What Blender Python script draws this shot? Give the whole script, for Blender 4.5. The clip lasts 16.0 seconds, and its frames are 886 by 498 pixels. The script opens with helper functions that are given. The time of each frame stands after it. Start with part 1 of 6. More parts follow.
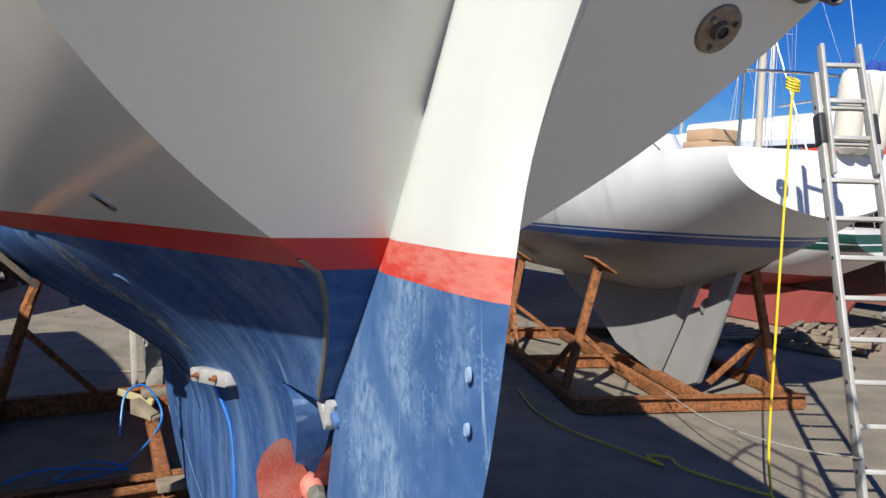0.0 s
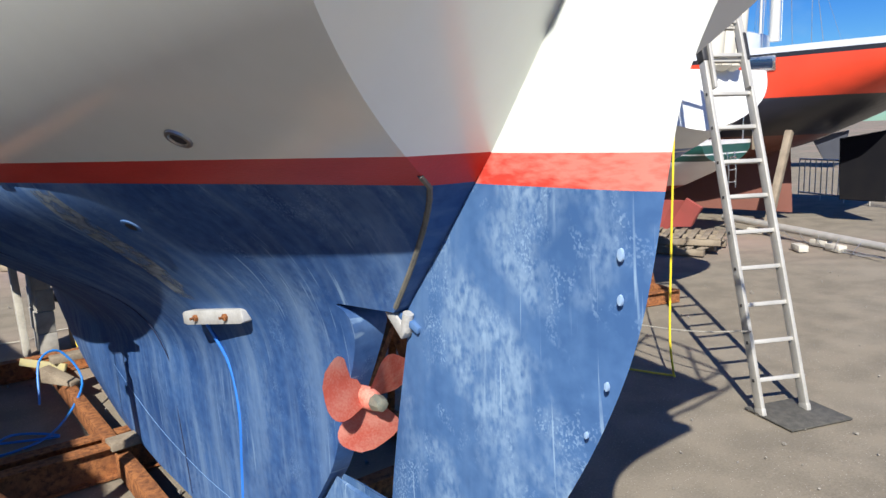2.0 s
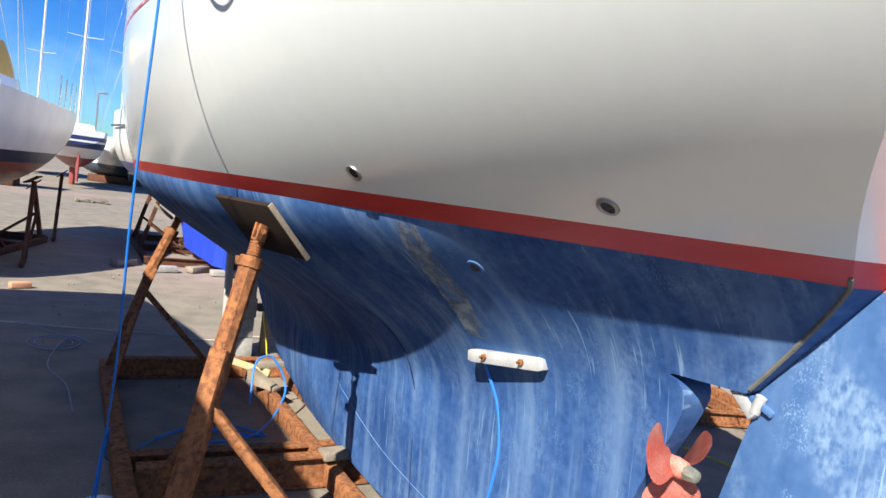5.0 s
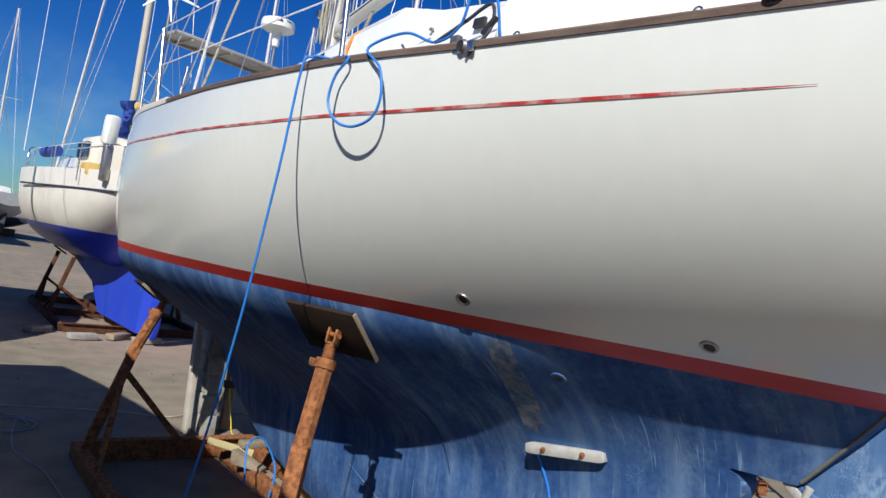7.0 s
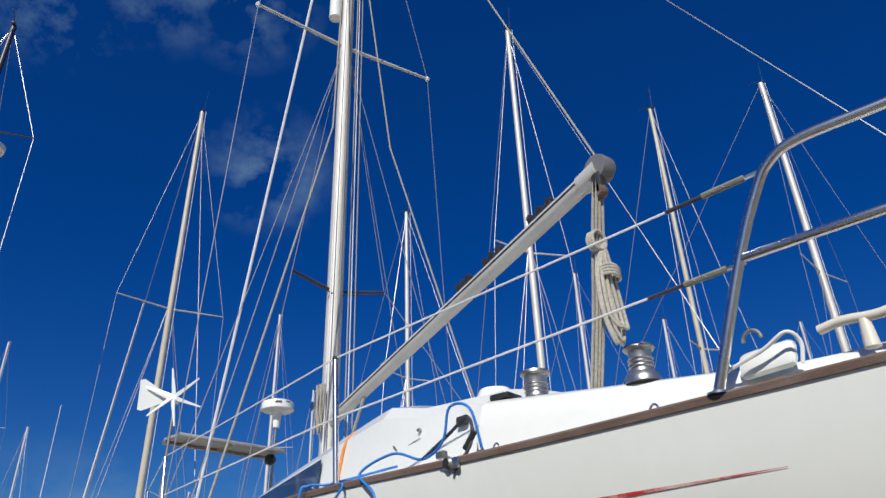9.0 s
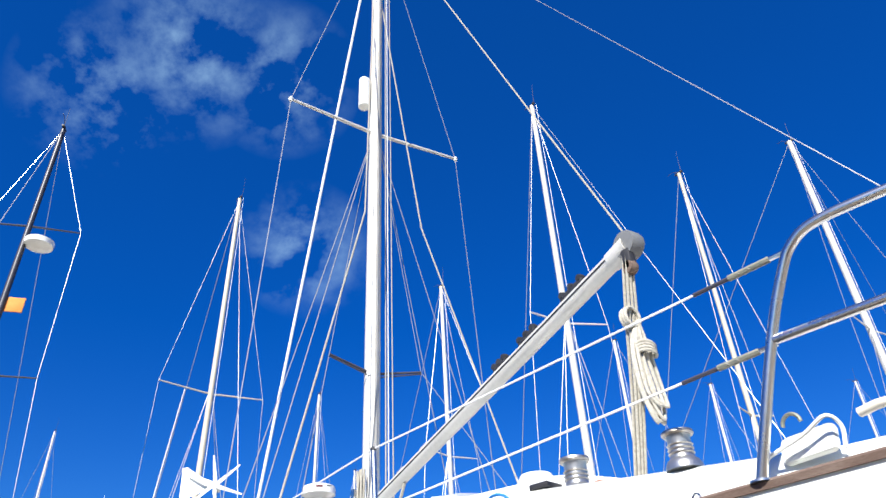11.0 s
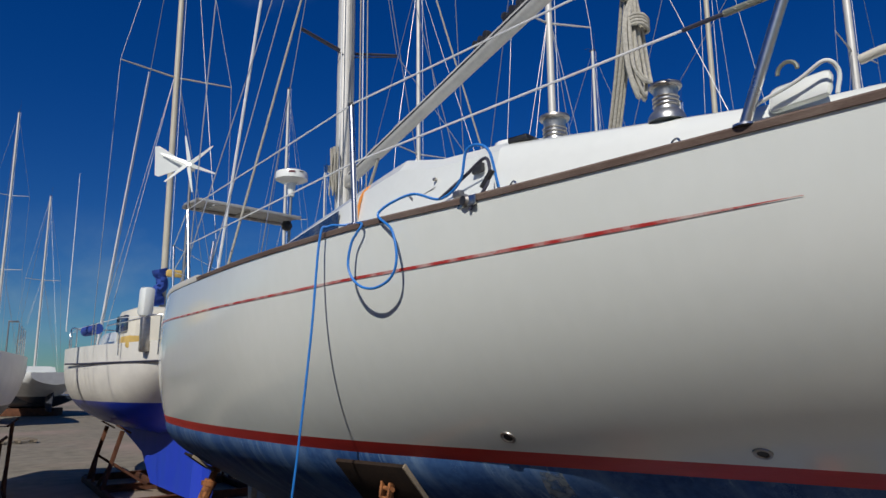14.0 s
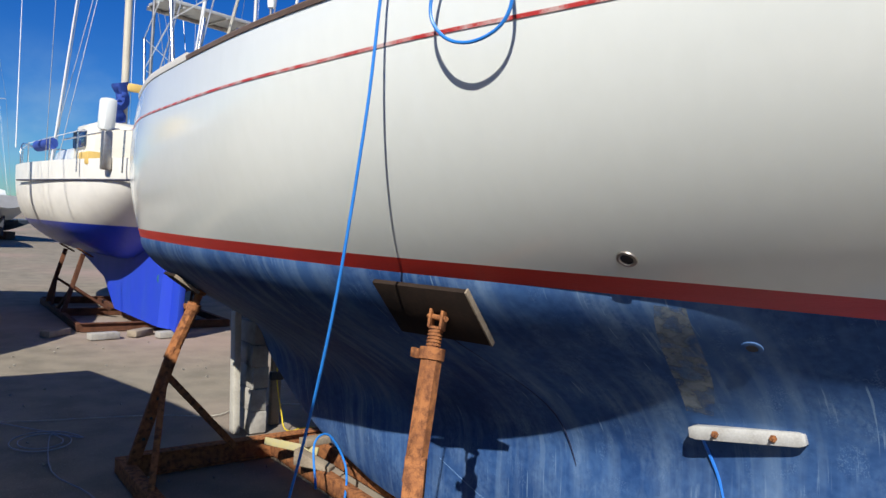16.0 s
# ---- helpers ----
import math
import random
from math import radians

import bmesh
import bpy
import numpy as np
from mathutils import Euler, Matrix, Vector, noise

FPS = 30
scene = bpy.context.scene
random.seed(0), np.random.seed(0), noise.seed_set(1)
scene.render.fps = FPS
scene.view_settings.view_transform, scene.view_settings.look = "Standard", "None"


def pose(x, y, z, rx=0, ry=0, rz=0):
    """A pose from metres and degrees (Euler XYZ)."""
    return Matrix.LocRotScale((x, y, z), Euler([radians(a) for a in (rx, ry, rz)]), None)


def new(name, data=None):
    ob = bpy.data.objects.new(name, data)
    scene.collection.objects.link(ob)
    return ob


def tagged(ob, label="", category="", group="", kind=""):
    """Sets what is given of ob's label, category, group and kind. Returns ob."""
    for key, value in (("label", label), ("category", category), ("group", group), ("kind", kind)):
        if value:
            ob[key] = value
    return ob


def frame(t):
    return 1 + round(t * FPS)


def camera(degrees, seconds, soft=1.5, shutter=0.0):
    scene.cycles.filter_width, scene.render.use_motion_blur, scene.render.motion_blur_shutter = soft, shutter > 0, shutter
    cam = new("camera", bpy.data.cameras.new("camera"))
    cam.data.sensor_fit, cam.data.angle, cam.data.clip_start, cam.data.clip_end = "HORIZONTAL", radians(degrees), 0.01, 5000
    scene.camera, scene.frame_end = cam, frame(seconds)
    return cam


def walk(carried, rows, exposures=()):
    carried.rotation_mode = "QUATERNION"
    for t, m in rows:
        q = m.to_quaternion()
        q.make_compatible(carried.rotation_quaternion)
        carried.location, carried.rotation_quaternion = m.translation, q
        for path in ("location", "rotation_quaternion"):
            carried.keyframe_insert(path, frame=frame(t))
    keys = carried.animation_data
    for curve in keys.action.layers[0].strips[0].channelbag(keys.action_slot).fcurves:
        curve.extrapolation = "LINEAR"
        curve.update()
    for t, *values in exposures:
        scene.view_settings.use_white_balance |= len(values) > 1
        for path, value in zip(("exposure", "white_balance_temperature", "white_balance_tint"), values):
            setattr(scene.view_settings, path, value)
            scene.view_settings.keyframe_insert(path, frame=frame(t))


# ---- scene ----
cam = camera(64.9, 16.0)
METRES, EYE, TILT, LEAN, TURN = 4.4, 1.97, -4.1, -1.5, -26.0
ROWS = [
    (0.0, 0.0, 0.0, 0.0, 0.0, 0.0, -0.0),
    (0.5, -0.0451, -0.0254, 0.0058, -7.39, -1.48, -1.76),
    (1.0, -0.0734, -0.0121, 0.0087, -8.96, -2.02, 3.97),
    (1.5, -0.1012, -0.0134, 0.0063, -8.96, -1.33, 4.13),
    (2.0, -0.1214, -0.0252, -0.0072, -12.21, -5.63, 4.3),
    (2.5, -0.129, -0.024, -0.0178, -13.72, -9.85, 3.46),
    (3.0, -0.134, -0.0275, -0.025, -13.58, -12.33, 2.51),
    (3.5, -0.1502, -0.0391, -0.028, -12.58, -13.33, 0.13),
    (4.0, -0.1835, -0.047, -0.0223, -5.79, -9.16, -3.72),
    (4.5, -0.2319, -0.0419, -0.015, -1.7, -2.78, -6.02),
    (7.0, -0.5045, -0.1429, 0.0262, -12.14, 5.39, -6.44),
    (7.5, -0.5088, -0.1557, 0.0428, -15.51, 10.3, -3.57),
    (8.0, -0.5046, -0.1644, 0.0635, -12.71, 16.74, 0.61),
    (8.5, -0.5035, -0.1732, 0.0755, -10.26, 22.76, 3.08),
    (9.0, -0.4979, -0.1908, 0.0886, -8.28, 31.88, 3.9),
    (9.5, -0.4974, -0.1968, 0.0987, -5.52, 38.46, 3.6),
    (12.0, -0.4931, -0.2172, 0.0861, -4.83, 36.7, 5.19),
    (12.5, -0.4956, -0.1987, 0.0793, -7.17, 29.76, 4.39),
    (13.0, -0.4994, -0.1914, 0.0745, -7.6, 26.76, 2.77),
    (13.5, -0.5015, -0.1806, 0.0666, -7.79, 21.06, 2.51),
    (14.0, -0.5046, -0.1695, 0.0576, -8.01, 14.17, 2.51),
    (14.5, -0.5237, -0.158, 0.0413, -8.56, 5.89, 2.41),
    (15.0, -0.5343, -0.1119, 0.0299, -9.19, 2.65, 2.74),
    (15.5, -0.5465, -0.0374, 0.0284, -9.19, 2.78, -0.48),
    (16.0, -0.5843, 0.0353, 0.0275, -11.72, 2.27, -1.07),
]
walk(cam, [(t, pose(0, 0, EYE, TILT, LEAN, TURN) @ pose(METRES * x, METRES * y, METRES * z, 90 + pitch, roll, yaw)) for t, x, y, z, yaw, pitch, roll in ROWS],
     [(0.0, 0.4), (1.5, 0.5), (2.5, 0.9), (3.5, 1.1), (4.0, 1.25), (4.7, 1.2), (6.8, 0.3), (7.5, 0.12), (8.5, -0.08), (9.0, -0.1), (9.5, 0.45), (9.7, 0.5), (11.8, 1.2), (12.0, 1.2), (12.5, 0.35), (13.0, -0.1), (13.8, -0.42), (14.5, -0.36), (15.0, 0.2), (16.0, 0.45)])

# ---- light ----
SUN_TO = Vector((0.80, 0.67, -0.84)).normalized()
sun_data = bpy.data.lights.new("sun", "SUN")
sun_data.energy, sun_data.angle, sun_data.color = 5.0, radians(0.53), (1.0, 0.965, 0.905)
sun = new("sun", sun_data)
sun.matrix_world = Matrix.Translation((0, 0, 30)) @ SUN_TO.to_track_quat("-Z", "Y").to_matrix().to_4x4()


def sky_world():
    w = bpy.data.worlds.new("sky")
    scene.world = w
    w.use_nodes = True
    nt = w.node_tree
    nt.nodes.clear()
    N, L = nt.nodes.new, nt.links.new
    out, bg, sky = N("ShaderNodeOutputWorld"), N("ShaderNodeBackground"), N("ShaderNodeTexSky")
    sky.sky_type, sky.sun_disc = "NISHITA", False
    sky.sun_elevation = math.asin(-SUN_TO.z)
    sky.sun_rotation = math.atan2(-SUN_TO.x, -SUN_TO.y)
    sky.air_density, sky.dust_density, sky.ozone_density = 1.0, 0.1, 2.0
    bg.inputs["Strength"].default_value = 0.038
    # thin wisps of cloud
    co, mp, n2 = N("ShaderNodeTexCoord"), N("ShaderNodeMapping"), N("ShaderNodeTexNoise")
    mp.inputs["Rotation"].default_value = (0.3, 0.5, 0.9)
    mp.inputs["Location"].default_value = (0.37, 0.12, 0.05)
    mp.inputs["Scale"].default_value = (1.5, 1.0, 2.0)
    n2.inputs["Scale"].default_value, n2.inputs["Detail"].default_value, n2.inputs["Roughness"].default_value = 6.5, 10, 0.58
    r2 = N("ShaderNodeMapRange")
    for r, a, b in ((r2, 0.47, 0.70),):
        r.inputs["From Min"].default_value, r.inputs["From Max"].default_value = a, b
    mul, amt, mix = N("ShaderNodeMath"), N("ShaderNodeMath"), N("ShaderNodeMixRGB")
    mul.operation = amt.operation = "MULTIPLY"
    amt.inputs[1].default_value = 0.6
    L(co.outputs["Generated"], mp.inputs["Vector"])
    L(mp.outputs[0], n2.inputs["Vector"])
    # two wisps high in the north and a low bank along the horizon
    parts_ = []
    for c, r in (((0.175, 0.66, 0.73), 0.11), ((0.06, 0.675, 0.735), 0.13), ((-0.03, 0.735, 0.675), 0.11), ((0.27, 0.786, 0.556), 0.10), ((0.45, 0.2, 0.87), 0.2), ((-0.6, -0.5, 0.62), 0.3)):
        dd, rr = N("ShaderNodeVectorMath"), N("ShaderNodeMapRange")
        dd.operation = "DISTANCE"
        dd.inputs[1].default_value = c
        L(co.outputs["Generated"], dd.inputs[0])
        rr.inputs["From Min"].default_value, rr.inputs["From Max"].default_value = r, r * 0.25
        L(dd.outputs["Value"], rr.inputs["Value"])
        parts_.append(rr.outputs[0])
    sp, lowm = N("ShaderNodeSeparateXYZ"), N("ShaderNodeMapRange")
    L(co.outputs["Generated"], sp.inputs[0])
    lowm.inputs["From Min"].default_value, lowm.inputs["From Max"].default_value, lowm.inputs["To Max"].default_value = 0.22, 0.06, 0.9
    L(sp.outputs["Z"], lowm.inputs["Value"])
    parts_.append(lowm.outputs[0])
    acc = parts_[0]
    for o in parts_[1:]:
        mxm = N("ShaderNodeMath")
        mxm.operation = "MAXIMUM"
        L(acc, mxm.inputs[0])
        L(o, mxm.inputs[1])
        acc = mxm.outputs[0]
    L(n2.outputs["Fac"], r2.inputs["Value"])
    L(acc, mul.inputs[0])
    L(r2.outputs[0], mul.inputs[1])
    L(mul.outputs[0], amt.inputs[0])
    L(amt.outputs[0], mix.inputs["Fac"])
    sat = N("ShaderNodeHueSaturation")
    sat.inputs["Saturation"].default_value, sat.inputs["Hue"].default_value = 1.5, 0.515
    L(sky.outputs[0], sat.inputs["Color"])
    deep = N("ShaderNodeMixRGB")
    deep.blend_type = "MULTIPLY"
    deep.inputs["Fac"].default_value = 1.0
    deep.inputs["Color2"].default_value = (0.62, 1.08, 1.55, 1)
    L(sat.outputs[0], deep.inputs["Color1"])
    # scattered blue even in the darkest quarter, away from the sun
    veil = N("ShaderNodeMixRGB")
    veil.blend_type = "ADD"
    veil.inputs["Fac"].default_value = 1.0
    veil.inputs["Color2"].default_value = (0.02, 0.40, 1.5, 1)
    L(deep.outputs[0], veil.inputs["Color1"])
    L(veil.outputs[0], mix.inputs["Color1"])
    mix.inputs["Color2"].default_value = (6.0, 9.8, 13.5, 1)
    L(mix.outputs[0], bg.inputs["Color"])
    L(bg.outputs[0], out.inputs["Surface"])


sky_world()

# ---- materials ----


def material(name, base, second=None, rough=0.5, metal=0.0, scale=8.0, fine=90.0, amount=0.6, bump=0.0, stretch=(1, 1, 1), coat=0.0, lo=0.4, hi=0.65, per_object=0.0, dirt=None, dirt_amount=0.0):
    """Base and second colour mixed by a coarse and a fine noise, in metres, with fine relief."""
    m = bpy.data.materials.new(name)
    m.use_nodes = True
    nt = m.node_tree
    N, L = nt.nodes.new, nt.links.new
    b = nt.nodes["Principled BSDF"]
    b.inputs["Roughness"].default_value, b.inputs["Metallic"].default_value = rough, metal
    b.inputs["Coat Weight"].default_value = coat
    b.inputs["Coat Roughness"].default_value = 0.12
    co, mp = N("ShaderNodeTexCoord"), N("ShaderNodeMapping")
    mp.inputs["Scale"].default_value = stretch
    L(co.outputs["Object"], mp.inputs["Vector"])
    n1, n2 = N("ShaderNodeTexNoise"), N("ShaderNodeTexNoise")
    n1.inputs["Scale"].default_value, n1.inputs["Detail"].default_value = scale, 5
    n2.inputs["Scale"].default_value, n2.inputs["Detail"].default_value = fine, 3
    for n in (n1, n2):
        L(mp.outputs[0], n.inputs["Vector"])
    add = N("ShaderNodeMath")
    add.operation = "MULTIPLY_ADD"
    add.inputs[1].default_value = 0.35
    L(n2.outputs["Fac"], add.inputs[0])
    sub = N("ShaderNodeMath")
    sub.operation = "MULTIPLY_ADD"
    sub.inputs[1].default_value, sub.inputs[2].default_value = 0.65, 0.0
    L(n1.outputs["Fac"], sub.inputs[0])
    L(sub.outputs[0], add.inputs[2])
    r = N("ShaderNodeMapRange")
    r.inputs["From Min"].default_value, r.inputs["From Max"].default_value = lo, hi
    r.inputs["To Max"].default_value = amount
    L(add.outputs[0], r.inputs["Value"])
    mix = N("ShaderNodeMixRGB")
    second = second or tuple(0.75 * c for c in base)
    mix.inputs["Color1"].default_value, mix.inputs["Color2"].default_value = (*base, 1), (*second, 1)
    L(r.outputs[0], mix.inputs["Fac"])
    colour = mix.outputs[0]
    if dirt:
        n3, r3, m3 = N("ShaderNodeTexNoise"), N("ShaderNodeMapRange"), N("ShaderNodeMixRGB")
        n3.inputs["Scale"].default_value, n3.inputs["Detail"].default_value = scale * 0.35, 8
        L(co.outputs["Object"], n3.inputs["Vector"])
        r3.inputs["From Min"].default_value, r3.inputs["From Max"].default_value, r3.inputs["To Max"].default_value = 0.5, 0.7, dirt_amount
        L(n3.outputs["Fac"], r3.inputs["Value"])
        L(r3.outputs[0], m3.inputs["Fac"])
        L(colour, m3.inputs["Color1"])
        m3.inputs["Color2"].default_value = (*dirt, 1)
        colour = m3.outputs[0]
    if per_object:
        oi, rr, hv = N("ShaderNodeObjectInfo"), N("ShaderNodeMapRange"), N("ShaderNodeHueSaturation")
        rr.inputs["To Min"].default_value, rr.inputs["To Max"].default_value = 1 - per_object, 1 + per_object
        L(oi.outputs["Random"], rr.inputs["Value"])
        L(rr.outputs[0], hv.inputs["Value"])
        L(colour, hv.inputs["Color"])
        colour = hv.outputs[0]
    L(colour, b.inputs["Base Color"])
    rv = N("ShaderNodeMapRange")
    rv.inputs["To Min"].default_value, rv.inputs["To Max"].default_value = max(0.02, rough - 0.08), min(1, rough + 0.1)
    L(n1.outputs["Fac"], rv.inputs["Value"])
    L(rv.outputs[0], b.inputs["Roughness"])
    if bump:
        bp = N("ShaderNodeBump")
        bp.inputs["Strength"].default_value, bp.inputs["Distance"].default_value = 1.0, bump
        L(add.outputs[0], bp.inputs["Height"])
        L(bp.outputs[0], b.inputs["Normal"])
    return m


def banded(name, bands, rough=0.4, coat=0.1):
    """Paint in level bands: bands are (upper height, colour), from the bottom up, with slight weathering."""
    m = material(name, bands[0][1], rough=rough, coat=coat, bump=0.0)
    nt = m.node_tree
    N, L = nt.nodes.new, nt.links.new
    b = nt.nodes["Principled BSDF"]
    co, sp = N("ShaderNodeTexCoord"), N("ShaderNodeSeparateXYZ")
    L(co.outputs["Object"], sp.inputs[0])
    prev = None
    for i, (z, c) in enumerate(bands):
        if prev is None:
            rgb = N("ShaderNodeRGB")
            rgb.outputs[0].default_value = (*c, 1)
            prev, last = rgb.outputs[0], z
            continue
        gt, mx = N("ShaderNodeMath"), N("ShaderNodeMixRGB")
        gt.operation = "GREATER_THAN"
        gt.inputs[1].default_value = last
        L(sp.outputs["Z"], gt.inputs[0])
        L(gt.outputs[0], mx.inputs["Fac"])
        L(prev, mx.inputs["Color1"])
        mx.inputs["Color2"].default_value = (*c, 1)
        prev, last = mx.outputs[0], z
    n, r, hv = N("ShaderNodeTexNoise"), N("ShaderNodeMapRange"), N("ShaderNodeHueSaturation")
    n.inputs["Scale"].default_value, n.inputs["Detail"].default_value = 2.5, 8
    r.inputs["To Min"].default_value, r.inputs["To Max"].default_value = 0.8, 1.15
    L(co.outputs["Object"], n.inputs["Vector"])
    L(n.outputs["Fac"], r.inputs["Value"])
    L(r.outputs[0], hv.inputs["Value"])
    L(prev, hv.inputs["Color"])
    L(hv.outputs[0], b.inputs["Base Color"])
    return m


GELCOAT = material("white gelcoat", (0.785, 0.80, 0.75), (0.72, 0.735, 0.68), rough=0.22, coat=0.5, scale=1.6, fine=25, amount=0.5)
TOPSIDE = material("topside paint", (0.775, 0.80, 0.745), (0.70, 0.725, 0.665), rough=0.2, coat=0.6, scale=0.8, fine=14, amount=0.45, stretch=(1, 1, 0.5))
STRIPE_RED = material("red boot paint", (0.52, 0.035, 0.022), (0.40, 0.03, 0.02), rough=0.42, scale=9, fine=160, amount=0.7, stretch=(1, 0.25, 1.6), bump=0.002)
RUDDER_RED = material("faded red boot paint", (0.60, 0.06, 0.04), (0.66, 0.22, 0.17), rough=0.5, scale=7, fine=60, amount=0.9, stretch=(1, 0.5, 1.6), bump=0.002, lo=0.42, hi=0.6)
LINE_RED = material("worn red line", (0.45, 0.03, 0.025), (0.62, 0.52, 0.47), rough=0.45, scale=9, fine=220, amount=0.85, lo=0.46, hi=0.60)


def antifoul(name, deep, blue, pale, patch, streak, speck, lean=0.0):
    """Scrubbed antifouling: two blues in soft clouds, chalky patches broken by fine speckle, brushed streaks and thin scratches."""
    m = material(name, deep, blue, rough=0.62, scale=1.7, fine=26, amount=1.0, lo=0.40, hi=0.60, bump=0.0008)
    nt = m.node_tree
    N, L = nt.nodes.new, nt.links.new
    b = nt.nodes["Principled BSDF"]
    co = N("ShaderNodeTexCoord")

    def layer(scale, stretch, lo, hi, top, detail=5, distort=0.0, turn=0.0):
        mp, n, r = N("ShaderNodeMapping"), N("ShaderNodeTexNoise"), N("ShaderNodeMapRange")
        mp.inputs["Rotation"].default_value = (turn, 0, 0)
        mp.inputs["Scale"].default_value = stretch
        n.inputs["Scale"].default_value, n.inputs["Detail"].default_value, n.inputs["Distortion"].default_value = scale, detail, distort
        r.inputs["From Min"].default_value, r.inputs["From Max"].default_value, r.inputs["To Max"].default_value = lo, hi, top
        L(co.outputs["Object"], mp.inputs["Vector"])
        L(mp.outputs[0], n.inputs["Vector"])
        L(n.outputs["Fac"], r.inputs["Value"])
        return r.outputs[0]

    def times(a, c):
        mu = N("ShaderNodeMath")
        mu.operation = "MULTIPLY"
        L(a, mu.inputs[0])
        L(c, mu.inputs[1])
        return mu.outputs[0]

    def cover(colour, fac, paint):
        mx = N("ShaderNodeMixRGB")
        L(fac, mx.inputs["Fac"])
        L(colour, mx.inputs["Color1"])
        mx.inputs["Color2"].default_value = (*paint, 1)
        return mx.outputs[0]

    colour = b.inputs["Base Color"].links[0].from_socket
    # wide brushed streaks, and the dark ones between them
    colour = cover(colour, layer(8.0, (0.2, 1.0, 0.10), 0.48, 0.72, streak, 6, 0.3, lean), pale)
    colour = cover(colour, times(layer(21.0, (0.2, 1.0, 0.05), 0.50, 0.66, 1.0, 4, 0.0, lean), layer(1.6, (1, 1, 1), 0.42, 0.62, streak)), pale)
    colour = cover(colour, layer(11.0, (0.2, 1.0, 0.08), 0.56, 0.74, 0.5 * streak, 5, 0.0, lean), deep)
    # chalky patches
    colour = cover(colour, times(layer(5.2, (1, 1, 0.85), 0.49, 0.70, patch, 4, 0.5, lean), layer(60.0, (1, 1, 0.6), 0.32, 0.60, 1.0, 3)), pale)
    colour = cover(colour, times(layer(9.0, (1, 1, 0.8), 0.55, 0.68, 1.0, 3, 0.6, lean), layer(150.0, (1, 1, 0.8), 0.52, 0.60, speck, 2)), tuple(min(1, 1.25 * c) for c in pale))
    # thin scratches
    colour = cover(colour, times(layer(75.0, (0.1, 1.0, 0.035), 0.63, 0.69, 1.0, 2, 0.0, lean + 0.12), layer(2.3, (1, 1, 1), 0.5, 0.6, 0.7)), pale)
    L(colour, b.inputs["Base Color"])
    return m


ANTIFOUL = antifoul("blue antifouling", (0.020, 0.060, 0.180), (0.046, 0.112, 0.275), (0.19, 0.29, 0.43), 0.30, 0.40, 0.2)
RUDDER_BLUE = antifoul("chalky blue antifouling", (0.046, 0.110, 0.255), (0.072, 0.155, 0.325), (0.28, 0.405, 0.55), 0.68, 0.10, 0.4, 0.35)
RUST = material("rusty steel", (0.33, 0.135, 0.052), (0.10, 0.042, 0.025), rough=0.88, scale=30, fine=190, amount=0.9, bump=0.006, lo=0.45, hi=0.62, dirt=(0.17, 0.07, 0.035), dirt_amount=0.75)
RUST_DARK = material("dark rusty steel", (0.13, 0.055, 0.03), (0.06, 0.03, 0.02), rough=0.85, scale=7, fine=110, amount=0.9, bump=0.004)
PROP_RED = material("faded red propeller paint", (0.62, 0.13, 0.085), (0.72, 0.36, 0.28), rough=0.7, scale=16, fine=150, amount=0.8, bump=0.003)
BRONZE = material("corroded bronze", (0.30, 0.29, 0.22), (0.16, 0.19, 0.17), rough=0.6, metal=0.5, scale=40, fine=200, amount=0.9, bump=0.003)
STEEL = material("polished stainless", (0.70, 0.69, 0.66), (0.52, 0.49, 0.45), rough=0.26, metal=1.0, scale=5, fine=60, amount=0.5)
STEEL_DULL = material("dull stainless", (0.45, 0.43, 0.40), (0.3, 0.25, 0.2), rough=0.38, metal=0.9, scale=14, fine=120, amount=0.6)
ALUM = material("weathered aluminium", (0.50, 0.485, 0.44), (0.36, 0.345, 0.31), rough=0.5, metal=0.3, scale=6, fine=120, amount=0.8, bump=0.001)
MAST_GREY = material("anodised mast", (0.62, 0.60, 0.55), (0.46, 0.45, 0.41), rough=0.5, metal=0.25, scale=2, fine=40, amount=0.6)
MAST_WOOD = material("golden spar", (0.50, 0.46, 0.36), (0.38, 0.34, 0.26), rough=0.4, scale=3, fine=40, amount=0.6)
WIRE = material("rigging wire", (0.42, 0.42, 0.42), rough=0.4, metal=0.7)
WIRE_WHITE = material("white coated wire", (0.82, 0.82, 0.80), rough=0.4)
WIRE_DARK = material("dark line", (0.04, 0.04, 0.06), rough=0.6)
BLACK = material("black plastic", (0.02, 0.02, 0.022), (0.04, 0.04, 0.04), rough=0.5, scale=20)
ANODE = material("zinc anode", (0.50, 0.50, 0.48), (0.36, 0.35, 0.33), rough=0.6, metal=0.2, scale=18, fine=140, amount=0.9, bump=0.003)
TIMBER = material("grey timber", (0.29, 0.24, 0.175), (0.17, 0.135, 0.10), rough=0.85, scale=5, fine=60, amount=0.9, stretch=(1, 1, 1), bump=0.004)
PALE_POST = material("pale post", (0.55, 0.52, 0.44), (0.38, 0.35, 0.29), rough=0.85, scale=6, fine=60, amount=0.8, bump=0.004)
TEAK = material("weathered teak", (0.11, 0.07, 0.052), (0.19, 0.14, 0.11), rough=0.75, scale=6, fine=80, amount=0.9, stretch=(4, 0.4, 4), bump=0.003)
# pad plywood: the shade under the hull's flare is put into this near-black colour
PLY = material("shade-dark plywood", (0.022, 0.016, 0.013), (0.038, 0.025, 0.018), rough=0.85, scale=8, fine=70, amount=0.9, bump=0.003)
HOSE_BLUE = material("blue hose", (0.02, 0.20, 0.62), (0.015, 0.14, 0.45), rough=0.4, scale=30)
